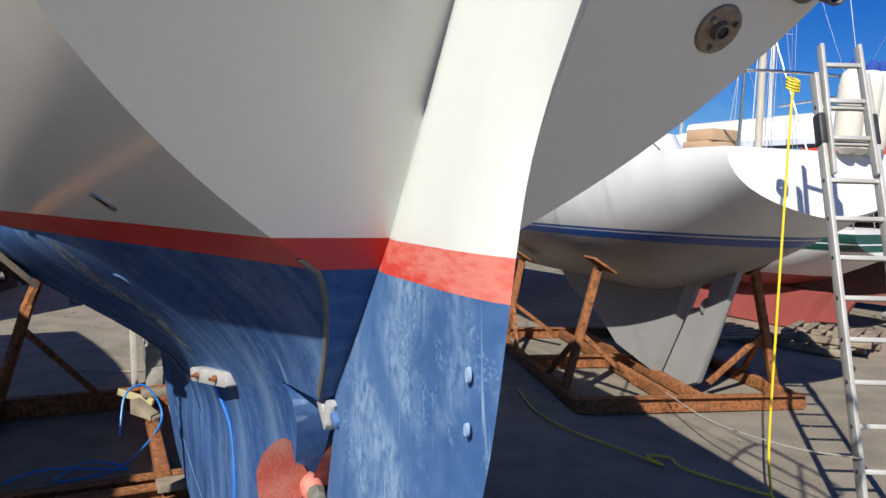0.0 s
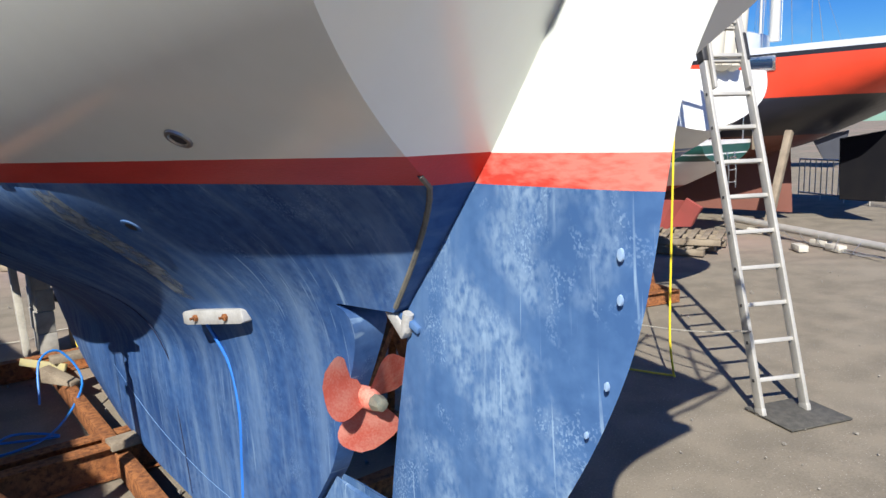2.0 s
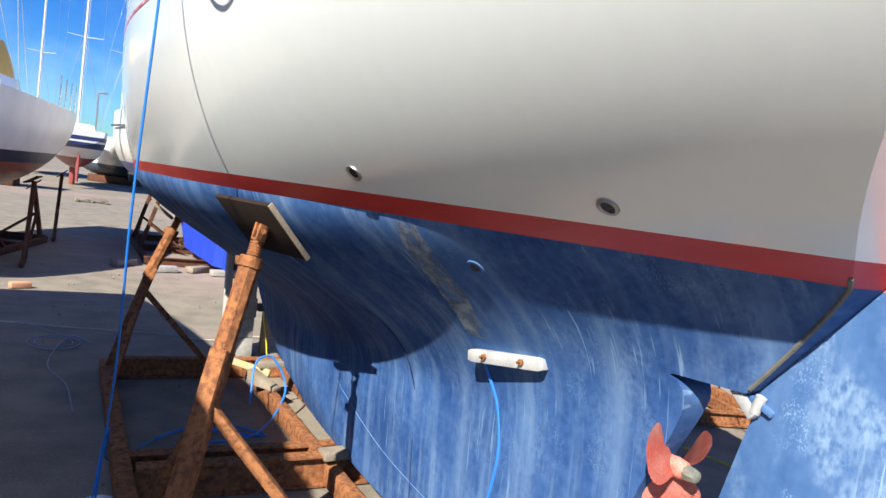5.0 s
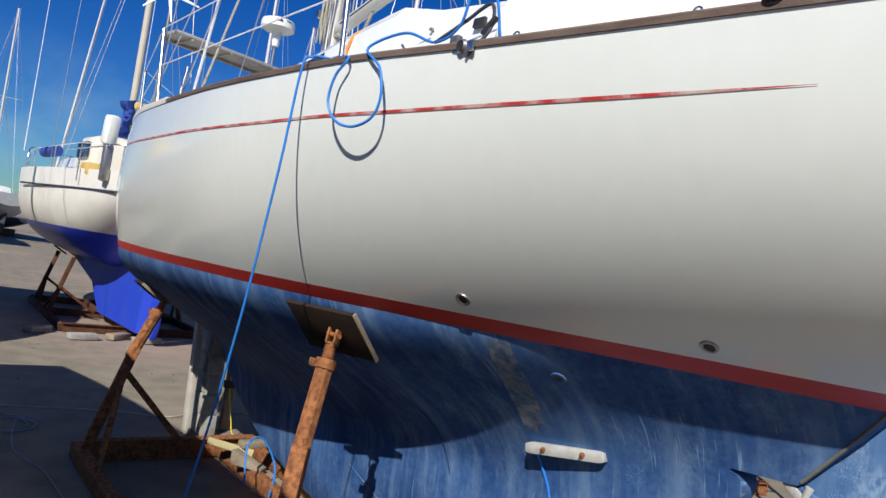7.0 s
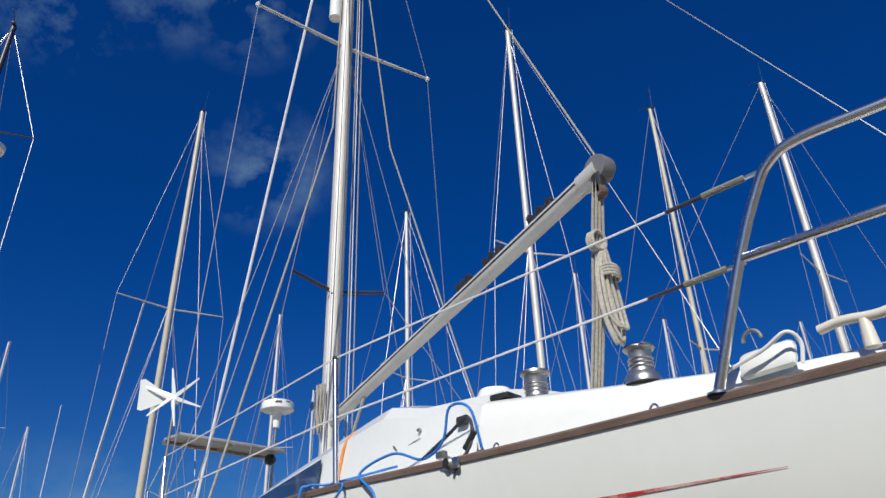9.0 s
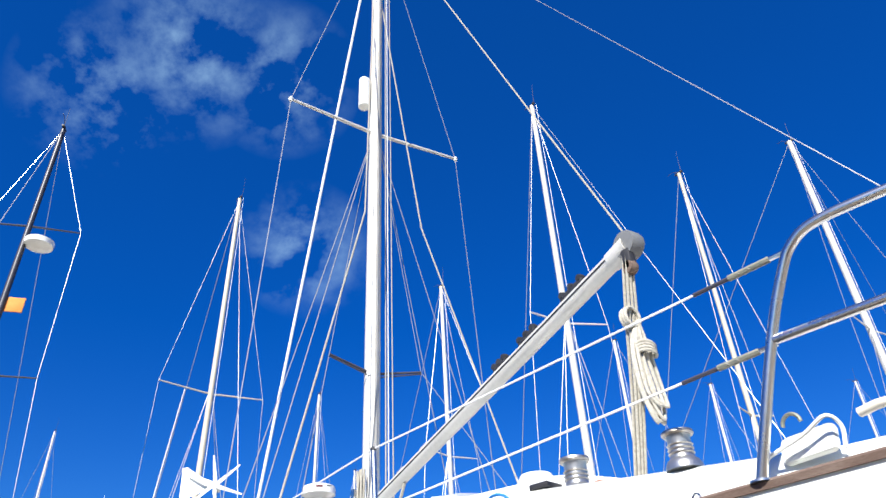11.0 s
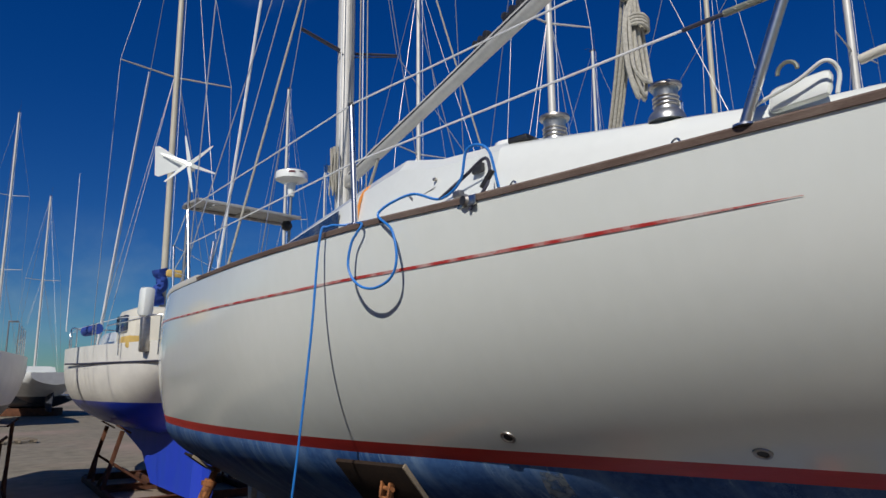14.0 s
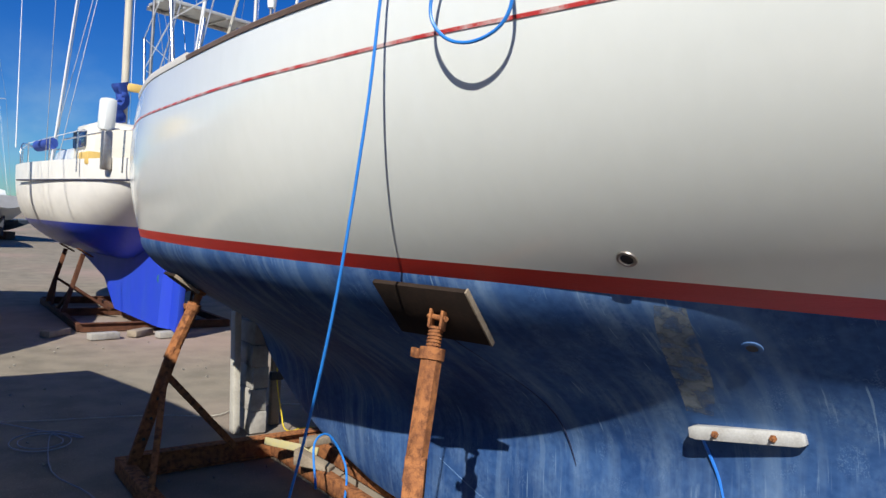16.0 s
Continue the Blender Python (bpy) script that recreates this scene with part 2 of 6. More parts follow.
HOSE_YELLOW = material("yellow hose", (0.78, 0.60, 0.03), (0.65, 0.48, 0.03), rough=0.45, scale=20)
ROPE_WHITE = material("white rope", (0.48, 0.45, 0.38), (0.30, 0.28, 0.23), rough=0.9, scale=60, fine=300, amount=0.9, bump=0.004)
ROPE_GREY = material("grey rope", (0.38, 0.36, 0.30), (0.24, 0.22, 0.18), rough=0.9, scale=60, fine=300, amount=0.9, bump=0.004)
GLASS_DARK = material("tinted window", (0.015, 0.03, 0.06), (0.02, 0.04, 0.08), rough=0.06, coat=1.0)
CANVAS_BLUE = material("blue canvas", (0.02, 0.06, 0.30), (0.015, 0.04, 0.18), rough=0.9, scale=9, bump=0.006)
CREAM = material("cream paint", (0.70, 0.66, 0.55), (0.6, 0.56, 0.46), rough=0.35, scale=2)
ORANGE = material("orange strap", (0.72, 0.26, 0.05), rough=0.8)
YELLOW_PAD = material("tan padding", (0.62, 0.42, 0.12), rough=0.7)
CARD = material("cardboard", (0.45, 0.30, 0.18), (0.36, 0.24, 0.14), rough=0.9, scale=6)
BRICK = material("brick", (0.50, 0.24, 0.13), (0.38, 0.19, 0.12), rough=0.9, scale=20, fine=200, bump=0.004, per_object=0.2)
STONE = material("stone chip", (0.26, 0.24, 0.205), (0.19, 0.18, 0.16), rough=0.9, scale=30, bump=0.004, per_object=0.25)
CONCRETE = material("concrete block", (0.36, 0.34, 0.30), (0.24, 0.23, 0.21), rough=0.95, scale=14, fine=140, amount=0.9, bump=0.006)
SIDE_YELLOW = material("worn yellow", (0.36, 0.31, 0.13), (0.28, 0.26, 0.20), rough=0.7, scale=20)


def asphalt():
    m = material("yard asphalt", (0.245, 0.212, 0.160), (0.165, 0.145, 0.112), rough=0.92, scale=2.6, fine=70, amount=0.8, bump=0.006, lo=0.42, hi=0.6, dirt=(0.29, 0.255, 0.20), dirt_amount=0.45)
    nt = m.node_tree
    N, L = nt.nodes.new, nt.links.new
    b = nt.nodes["Principled BSDF"]
    src = b.inputs["Base Color"].links[0].from_socket
    co, v, r, mx = N("ShaderNodeTexCoord"), N("ShaderNodeTexVoronoi"), N("ShaderNodeMapRange"), N("ShaderNodeMixRGB")
    v.inputs["Scale"].default_value = 60
    r.inputs["From Min"].default_value, r.inputs["From Max"].default_value, r.inputs["To Min"].default_value, r.inputs["To Max"].default_value = 0.05, 0.24, 0.9, 0.0
    L(co.outputs["Object"], v.inputs["Vector"])
    L(v.outputs["Distance"], r.inputs["Value"])
    # only some of the stones are pale
    lt, pr = N("ShaderNodeMath"), N("ShaderNodeMath")
    lt.operation, pr.operation = "GREATER_THAN", "MULTIPLY"
    lt.inputs[1].default_value = 0.6
    L(v.outputs["Color"], lt.inputs[0])
    L(lt.outputs[0], pr.inputs[0])
    L(r.outputs[0], pr.inputs[1])
    L(pr.outputs[0], mx.inputs["Fac"])
    L(src, mx.inputs["Color1"])
    mx.inputs["Color2"].default_value = (0.46, 0.43, 0.37, 1)
    # a wide pinkish stretch of ground
    n, rr, m2 = N("ShaderNodeTexNoise"), N("ShaderNodeMapRange"), N("ShaderNodeMixRGB")
    n.inputs["Scale"].default_value = 0.11
    rr.inputs["From Min"].default_value, rr.inputs["From Max"].default_value, rr.inputs["To Max"].default_value = 0.5, 0.62, 0.5
    L(co.outputs["Object"], n.inputs["Vector"])
    L(n.outputs["Fac"], rr.inputs["Value"])
    L(rr.outputs[0], m2.inputs["Fac"])
    L(mx.outputs[0], m2.inputs["Color1"])
    m2.inputs["Color2"].default_value = (0.36, 0.25, 0.21, 1)
    L(m2.outputs[0], b.inputs["Base Color"])
    return m


ASPHALT = asphalt()
# chalky, dusty surfaces hardly shine
for dull in (PLY, ANTIFOUL, RUDDER_BLUE, RUST, RUST_DARK, TIMBER, ASPHALT):
    dull.node_tree.nodes["Principled BSDF"].inputs["Specular IOR Level"].default_value = 0.12

# ---- builders ----


def thing(name, label, category, m=None, group="", kind=""):
    ob = new(name)
    ob.empty_display_size = 0.1
    if m is not None:
        ob.matrix_world = m
    return tagged(ob, label, category, group, kind)


def part(name, bm, mat, parent=None, label="", smooth=True, angle=38):
    me = bpy.data.meshes.new(name)
    bmesh.ops.recalc_face_normals(bm, faces=bm.faces[:])
    if smooth:
        lim = radians(angle)
        for f in bm.faces:
            f.smooth = True
        for e in bm.edges:
            if len(e.link_faces) == 2 and e.calc_face_angle(0) > lim:
                e.smooth = False
    bm.to_mesh(me)
    bm.free()
    for mm in (mat if isinstance(mat, (list, tuple)) else [mat]):
        me.materials.append(mm)
    ob = new(name, me)
    if parent is not None:
        ob.parent = parent
    if label:
        tagged(ob, label)
    return ob


def basis(a, b):
    d = (Vector(b) - Vector(a))
    return d.length, d.to_track_quat("Z", "Y").to_matrix().to_4x4()


def cyl(bm, a, b, r, r2=None, seg=10):
    n, q = basis(a, b)
    bmesh.ops.create_cone(bm, cap_ends=True, segments=seg, radius1=r, radius2=r if r2 is None else r2, depth=n, matrix=Matrix.Translation((Vector(a) + Vector(b)) / 2) @ q)
    return bm


def rod(a, b, r, r2=None, seg=10):
    return cyl(bmesh.new(), a, b, r, r2, seg)


def box(size, m=None, bevel=0.0, bm=None):
    b2 = bmesh.new()
    bmesh.ops.create_cube(b2, size=1.0, matrix=Matrix.Diagonal((*size, 1)))
    if bevel:
        bmesh.ops.bevel(b2, geom=b2.edges[:], offset=bevel, segments=2, profile=0.5, affect="EDGES")
    if m is not None:
        bmesh.ops.transform(b2, matrix=m, verts=b2.verts[:])
    if bm is None:
        return b2
    me = bpy.data.meshes.new("tmp")
    b2.to_mesh(me)
    b2.free()
    bm.from_mesh(me)
    bpy.data.meshes.remove(me)
    return bm


def at(x, y, z, rx=0, ry=0, rz=0):
    return pose(x, y, z, rx, ry, rz)


def bar(a, b, w, h, bevel=0.004, up=(0, 0, 1)):
    """A square bar from a to b."""
    a, b = Vector(a), Vector(b)
    d = (b - a).normalized()
    x = d.cross(Vector(up))
    x = x.normalized() if x.length > 1e-4 else Vector((1, 0, 0))
    y = x.cross(d)
    m = Matrix((x, d, y)).transposed().to_4x4()
    m.translation = (a + b) / 2
    return box((w, (b - a).length, h), m, bevel)


def ibeam(a, b, w, h, t=0.012):
    """A steel I-beam from a to b."""
    a, b = Vector(a), Vector(b)
    d = (b - a).normalized()
    x = d.cross(Vector((0, 0, 1))).normalized()
    pts = [(-w / 2, 0), (w / 2, 0), (w / 2, t), (t / 2, t), (t / 2, h - t), (w / 2, h - t), (w / 2, h), (-w / 2, h), (-w / 2, h - t), (-t / 2, h - t), (-t / 2, t), (-w / 2, t)]
    bm = bmesh.new()
    rings = [[bm.verts.new(p + x * u + Vector((0, 0, v))) for u, v in pts] for p in (a, b)]
    for i in range(len(pts)):
        j = (i + 1) % len(pts)
        bm.faces.new((rings[0][i], rings[0][j], rings[1][j], rings[1][i]))
    for r in rings:
        bm.faces.new(r)
    return bm


def spline(pts, n=6):
    """A smooth line through the points."""
    p = [Vector(q) for q in pts]
    p = [2 * p[0] - p[1]] + p + [2 * p[-1] - p[-2]]
    out = []
    for i in range(1, len(p) - 2):
        for k in range(n):
            t = k / n
            out.append(0.5 * ((2 * p[i]) + (p[i + 1] - p[i - 1]) * t + (2 * p[i - 1] - 5 * p[i] + 4 * p[i + 1] - p[i + 2]) * t * t + (3 * p[i] - p[i - 1] - 3 * p[i + 1] + p[i + 2]) * t ** 3))
    return out + [p[-2]]


def tube(pts, r, seg=8, bm=None, r_end=None):
    """A round tube along a line of points."""
    bm = bm or bmesh.new()
    pts = [Vector(p) for p in pts]
    rings, x = [], None
    for i, p in enumerate(pts):
        d = (pts[min(i + 1, len(pts) - 1)] - pts[max(i - 1, 0)]).normalized()
        if x is None:
            x = d.orthogonal().normalized()
        x = (x - d * x.dot(d)).normalized()
        y = d.cross(x)
        rr = r if r_end is None else r + (r_end - r) * i / (len(pts) - 1)
        rings.append([bm.verts.new(p + (x * math.cos(a) + y * math.sin(a)) * rr) for a in (2 * math.pi * k / seg for k in range(seg))])
    for a, b in zip(rings, rings[1:]):
        for k in range(seg):
            bm.faces.new((a[k], a[(k + 1) % seg], b[(k + 1) % seg], b[k]))
    bm.faces.new(rings[0][::-1])
    bm.faces.new(rings[-1])
    return bm


def lathe(profile, m=None, seg=24):
    """A turned body: profile of (radius, height)."""
    bm = bmesh.new()
    rings = [[bm.verts.new((r * math.cos(a), r * math.sin(a), z)) for a in (2 * math.pi * k / seg for k in range(seg))] for r, z in profile]
    for a, b in zip(rings, rings[1:]):
        for k in range(seg):
            bm.faces.new((a[k], a[(k + 1) % seg], b[(k + 1) % seg], b[k]))
    bm.faces.new(rings[0][::-1])
    bm.faces.new(rings[-1])
    if m is not None:
        bmesh.ops.transform(bm, matrix=m, verts=bm.verts[:])
    return bm


def slab(outline, t, m=None, bevel=0.0):
    """A flat plate with the outline (x, y), t thick upward in z."""
    bm = bmesh.new()
    f = bm.faces.new([bm.verts.new((x, y, 0)) for x, y in outline])
    r = bmesh.ops.extrude_face_region(bm, geom=[f])
    bmesh.ops.translate(bm, verts=[v for v in r["geom"] if isinstance(v, bmesh.types.BMVert)], vec=(0, 0, t))
    if bevel:
        bmesh.ops.bevel(bm, geom=bm.edges[:], offset=bevel, segments=2, profile=0.5, affect="EDGES")
    if m is not None:
        bmesh.ops.transform(bm, matrix=m, verts=bm.verts[:])
    return bm


def smooth_interp(xs, ys):
    """A smooth function through the knots."""
    xs, ys = np.array(xs, float), np.array(ys, float)
    h, d = np.diff(xs), np.diff(ys) / np.diff(xs)
    m = np.zeros(len(xs))
    m[0], m[-1] = d[0], d[-1]
    for i in range(1, len(xs) - 1):
        if d[i - 1] * d[i] > 0:
            m[i] = 2 * d[i - 1] * d[i] / (d[i - 1] + d[i])

    def f(x):
        x = min(max(x, xs[0]), xs[-1])
        i = min(max(int(np.searchsorted(xs, x)) - 1, 0), len(h) - 1)
        t = (x - xs[i]) / h[i]
        return float(ys[i] * (1 + 2 * t) * (1 - t) ** 2 + m[i] * h[i] * t * (1 - t) ** 2 + ys[i + 1] * t * t * (3 - 2 * t) + m[i + 1] * h[i] * t * t * (t - 1))
    return f


def grid(bm, rows, close=False):
    vs = [[bm.verts.new(p) for p in r] for r in rows]
    for a, b in zip(vs, vs[1:]):
        for i in range(len(a) - 1):
            bm.faces.new((a[i], a[i + 1], b[i + 1], b[i]))
    return vs

# ---- ground ----


def make_ground():
    bm = bmesh.new()
    bmesh.ops.create_grid(bm, x_segments=80, y_segments=80, size=1.0)
    for v in bm.verts:
        # fine near the boats, wide far off
        s = lambda u: 14 * u + math.copysign(1, u) * 1500 * abs(u) ** 7
        x, y = s(v.co.x), s(v.co.y)
        d = math.hypot(x - 1, y - 3)
        v.co = (x + 2, y + 4, 0.012 * (noise.noise(Vector((x * 0.5, y * 0.5, 0)))) * (1 if d < 60 else 0) - 0.012)
    return tagged(part("ground", bm, ASPHALT), "sandy grey asphalt of a boat yard with grit and stains", "ground", kind="structure")


make_ground()

# ---- the yacht on its cradle ----
CX = 0.52
BOOT_LO, BOOT_HI = 1.826, 1.892
aft_line = lambda z: 1.263 + (0.85 if z < 1.891 else 0.775) * (1.891 - z)
fore_line = smooth_interp([0.17, 0.3, 0.6, 1.0, 1.5, 1.83, 2.5, 3.3], [5.6, 6.3, 7.1, 7.8, 8.6, 9.0, 9.7, 10.4])
sheer = smooth_interp([0, 1.4, 2.6, 4.0, 6.0, 8.0, 10.4], [2.955, 2.905, 2.88, 2.88, 2.92, 3.03, 3.25])
cut = smooth_interp([0, 0.276, 0.83, 1.1, 1.385, 1.44, 1.46, 1.475, 4], [-0.11, -0.11, -0.088, 0.012, 0.13, 0.2, 0.25, 0.0, 0])
beam_w = smooth_interp([0, 0.25, 0.555, 1.0, 1.53, 2.03, 2.4, 3.2, 4.5, 5.5, 7.0, 9], [0.145, 0.24, 0.36, 0.55, 0.76, 0.95, 1.07, 1.24, 1.34, 1.30, 0.97, 0.3])
beam_s = smooth_interp([0, 0.5, 1.0, 2.0, 2.7, 4.0, 5.5, 7.0, 8.5, 10.5], [0.81, 0.94, 1.07, 1.32, 1.46, 1.56, 1.50, 1.26, 0.87, 0.2])


def half_breadth(y, z):
    q = max(0.0, y - aft_line(z))
    end = min(1.0, max(0.0, (fore_line(z) - y) / 1.6)) ** 0.65
    bw, bs = beam_w(q), beam_s(q)
    if z >= BOOT_LO:
        t = min(1.0, (z - BOOT_LO) / (sheer(y) - BOOT_LO))
        return (bw + (bs - bw) * (1 - (1 - t) ** (2.65 - 0.05 * min(1, q)))) * end
    kw = 0.035 + 0.085 * min(1, q / 2.2) * (1 - 0.35 * max(0, 1 - (z - 0.17) / 0.5))
    depth = 0.74 + 0.12 * min(q, 3.0)
    e = 0.40 + 0.245 * min(q, 2.0)
    u = min(1.0, (BOOT_LO - z) / depth)
    return (kw + (bw - kw) * 0.5 * (1 + math.cos(math.pi * u ** e))) * end


def hull_band(zs_of, columns):
    """Both sides of the hull between two heights, with the face at the stern. zs_of(y): the heights."""
    bm = bmesh.new()
    sides = []
    for sign in (-1, 1):
        rows = []
        n = len(zs_of(3.0))
        for k in range(n):
            row = []
            for s in columns:
                z = zs_of(3.0)[k]
                for _ in range(3):
                    ya = aft_line(z) + cut(z)
                    y = ya + (fore_line(z) - ya) * s
                    z = zs_of(y)[k]
                row.append((CX + sign * half_breadth(y, z), y, z))
            rows.append(row)
        sides.append(grid(bm, rows))
    for a, b in zip(range(len(sides[0])), range(1, len(sides[0]))):
        p, q = sides
        bm.faces.new((p[a][0], p[b][0], q[b][0], q[a][0]))
    bmesh.ops.remove_doubles(bm, verts=bm.verts[:], dist=0.0004)
    return bm


COLS = [0.5 * (s + s * s) if s < 1 else 1 for s in np.linspace(0, 1, 90)]
yacht = thing("sailing_yacht", "white sailing yacht with blue underbody and red boot stripe", "sailing yacht", at(0, 0, 0))
low = list(np.linspace(0.17, 0.8, 14)) + list(np.linspace(0.83, 1.44, 26)) + [1.455, 1.462, 1.468, 1.474] + list(np.linspace(1.49, BOOT_LO, 20))
part("underbody", hull_band(lambda y: low, COLS), ANTIFOUL, yacht, "worn blue antifouling with pale streaks", angle=30)
part("boot_stripe", hull_band(lambda y: list(np.linspace(BOOT_LO, BOOT_HI, 4)), COLS), STRIPE_RED, yacht, "brushed red boot stripe", angle=30)
part("topside", hull_band(lambda y: [BOOT_HI + (sheer(y) - BOOT_HI) * t for t in np.linspace(0, 1, 30)], COLS), TOPSIDE, yacht, "glossy off-white topsides", angle=30)


def deck_mesh():
    bm = bmesh.new()
    rows = []
    for y in np.linspace(0.42, 10.2, 60):
        b = half_breadth(y, sheer(y)) - 0.004
        z = sheer(y) - 0.01
        rows.append([(CX + b * k, y, z + 0.05 * (1 - k * k)) for k in np.linspace(-1, 1, 9)])
    grid(bm, rows)
    return bm


part("deck", deck_mesh(), GELCOAT, yacht, "white moulded deck")


def rail_mesh(sign, y0, y1, w, h, dz=0.0, out=0.0):
    bm = bmesh.new()
    rows = []
    for y in np.linspace(y0, y1, 70):
        z = sheer(y) + dz
        x = half_breadth(y, sheer(y)) + out
        rows.append([(CX + sign * (x + u), y, z + v) for u, v in ((0.006, -0.012), (0.010, h * 0.5), (0.004, h), (-w, h), (-w, -0.012), (0.006, -0.012))])
    vs = grid(bm, rows)
    for r in (vs[0], vs[-1]):
        bm.faces.new(r[:-1])
    return bm


for sg in (-1, 1):
    part("toe_rail", rail_mesh(sg, 0.45, 5.3, 0.035, 0.015), TEAK, yacht, "weathered teak toe rail")
    part("toe_rail", rail_mesh(sg, 5.3, 10.1, 0.05, 0.03), CREAM, yacht, "pale capping along the bow")


def cove_line(sign):
    bm = bmesh.new()
    rows = []
    for y in np.linspace(1.30, 9.2, 90):
        zc = 2.698 - 0.05 * math.sin(math.pi * min(1, (y - 1.3) / 5.4)) + 0.02 * max(0, y - 6.5)
        w = 0.0052 * min(1, (y - 1.29) / 0.5) + 0.0008
        rows.append([(CX + sign * (half_breadth(y, z) + 0.0035), y, z) for z in (zc - w, zc + w)])
    grid(bm, rows)
    return bm


for sg in (-1, 1):
    part("cove_line", cove_line(sg), LINE_RED, yacht, "flaking thin red line along the topsides")

# rudder: blade in three paints, hung on the raked stern
te = smooth_interp([0.19, 0.304, 0.558, 0.868, 1.119, 1.386, 1.544, 1.659, 1.828, 1.95, 2.015, 2.1, 2.18, 2.265, 2.6, 2.95], [2.405, 2.165, 1.667, 1.278, 1.09, 0.95, 0.892, 0.866, 0.838, 0.817, 0.80, 0.764, 0.719, 0.668, 0.42, 0.14])


def le(z):
    a = aft_line(z) + 0.02
    if z < 0.276:
        return 2.43 + 0.09 * (z - 0.19) / 0.086
    if z <= 0.83:
        return 2.51 - 0.45 * (z - 0.276) / 0.554
    if z < 0.8445:
        return 2.06 - 0.32 * (z - 0.83) / 0.0145
    if z < 1.42:
        return 1.738 - 0.125 * ((z - 0.8445) / 0.575) ** 1.2
    if z < 1.55:
        return 1.613 + (a - 1.613) * (z - 1.42) / 0.13
    return a


def rudder_band(zlist):
    bm = bmesh.new()
    for sign in (-1, 1):
        rows = []
        for z in zlist:
            y0, y1 = le(z), min(te(z), le(z) - 0.004)
            top = max(0, (z - 1.9) / 0.5)
            half = 0.026 + 0.03 * min(1.6, top)
            row = []
            for k in np.linspace(0, 1, 16):
                w = half * min(1, (1 - k) / (0.30 - 0.1 * min(1, top))) ** 0.5 * min(1, 0.25 + 5 * k) ** 0.5 if k < 0.999 else 0.0
                row.append((CX + sign * w, y0 + (y1 - y0) * k, z))
            rows.append(row)
        grid(bm, rows)
    bmesh.ops.remove_doubles(bm, verts=bm.verts[:], dist=0.0003)
    return bm


rudder = thing("rudder", "", "")
rudder.parent = yacht
part("blade", rudder_band([0.19, 0.2, 0.22, 0.25] + list(np.linspace(0.276, 0.83, 16)) + [0.834, 0.838, 0.8445] + list(np.linspace(0.87, BOOT_LO - 0.004, 40))), RUDDER_BLUE, rudder, "chalky scrubbed blue rudder blade")
part("boot_band", rudder_band(list(np.linspace(BOOT_LO - 0.004, BOOT_HI - 0.002, 4))), RUDDER_RED, rudder, "faded red band")
part("upper_blade", rudder_band(list(np.linspace(BOOT_HI - 0.002, 2.93, 24))), TOPSIDE, rudder, "sunlit white upper rudder")


# fittings of the hull
def on_hull(y, z, out=0.0, sign=-1):
    return Vector((CX + sign * (half_breadth(y, z) + out), y, z))


def hull_frame(y, z, sign=-1):
    """A pose on the hull's skin: z out of the hull, x along it."""
    p = on_hull(y, z, 0, sign)
    a, b = on_hull(y + 0.03, z, 0, sign) - p, on_hull(y, z + 0.03, 0, sign) - p
    n = a.cross(b).normalized()
    if n.x * sign < 0:
        n = -n
    x = a.normalized()
    m = Matrix((x, n.cross(x), n)).transposed().to_4x4()
    m.translation = p
    return m


for y, z, r in ((1.774, 1.945, 0.034), (2.715, 1.958, 0.036)):
    d = part("drain", lathe([(r * 0.62, -0.02), (r * 0.62, 0.004), (r * 0.7, 0.007), (r * 0.95, 0.006), (r, 0.0), (r, -0.02)], hull_frame(y, z)), STEEL_DULL, yacht, "stainless through-hull fitting")
    part("drain_hole", lathe([(r * 0.6, -0.01), (r * 0.6, 0.003)], hull_frame(y, z), 16), BLACK, d)
part("intake", lathe([(0.02, 0.0), (0.02, 0.004), (0.028, 0.006), (0.036, 0.004), (0.04, -0.01)], hull_frame(2.495, 1.677)), ANTIFOUL, yacht)
part("intake_hole", lathe([(0.021, -0.01), (0.021, 0.0035)], hull_frame(2.495, 1.677), 16), BLACK, yacht)

an = thing("hull_anode", "", "")
a0, a1 = on_hull(2.44, 1.292), on_hull(2.88, 1.292)
ax = Vector((a1.x - a0.x, a1.y - a0.y, -0.075)).normalized()
anrm = Vector((-ax.y, ax.x, 0)).normalized()
mfr = Matrix((ax, anrm.cross(ax), anrm)).transposed().to_4x4()
mfr.translation = (a0 + a1) / 2 + anrm * 0.0
part("anode_bar", slab([(-0.22, 0.02), (-0.22, -0.02), (-0.195, -0.027), (0.195, -0.027), (0.22, -0.02), (0.22, 0.02), (0.195, 0.027), (-0.195, 0.027)], 0.042, mfr, 0.0015), ANODE, an)
for u in (-0.11, 0.11):
    part("bolt", lathe([(0.014, 0.044), (0.014, 0.054), (0.006, 0.056), (0.006, 0.07)], mfr @ at(u, 0, 0), 6), RUST, an, "rusty bolt")
an.parent = yacht

# outlets in the transom
def transom_frame(x, z):
    n = Vector((0, -1, -0.775)).normalized()
    xx = Vector((1, 0, 0))
    m = Matrix((xx, n.cross(xx), n)).transposed().to_4x4()
    m.translation = (x, aft_line(z), z)
    return m


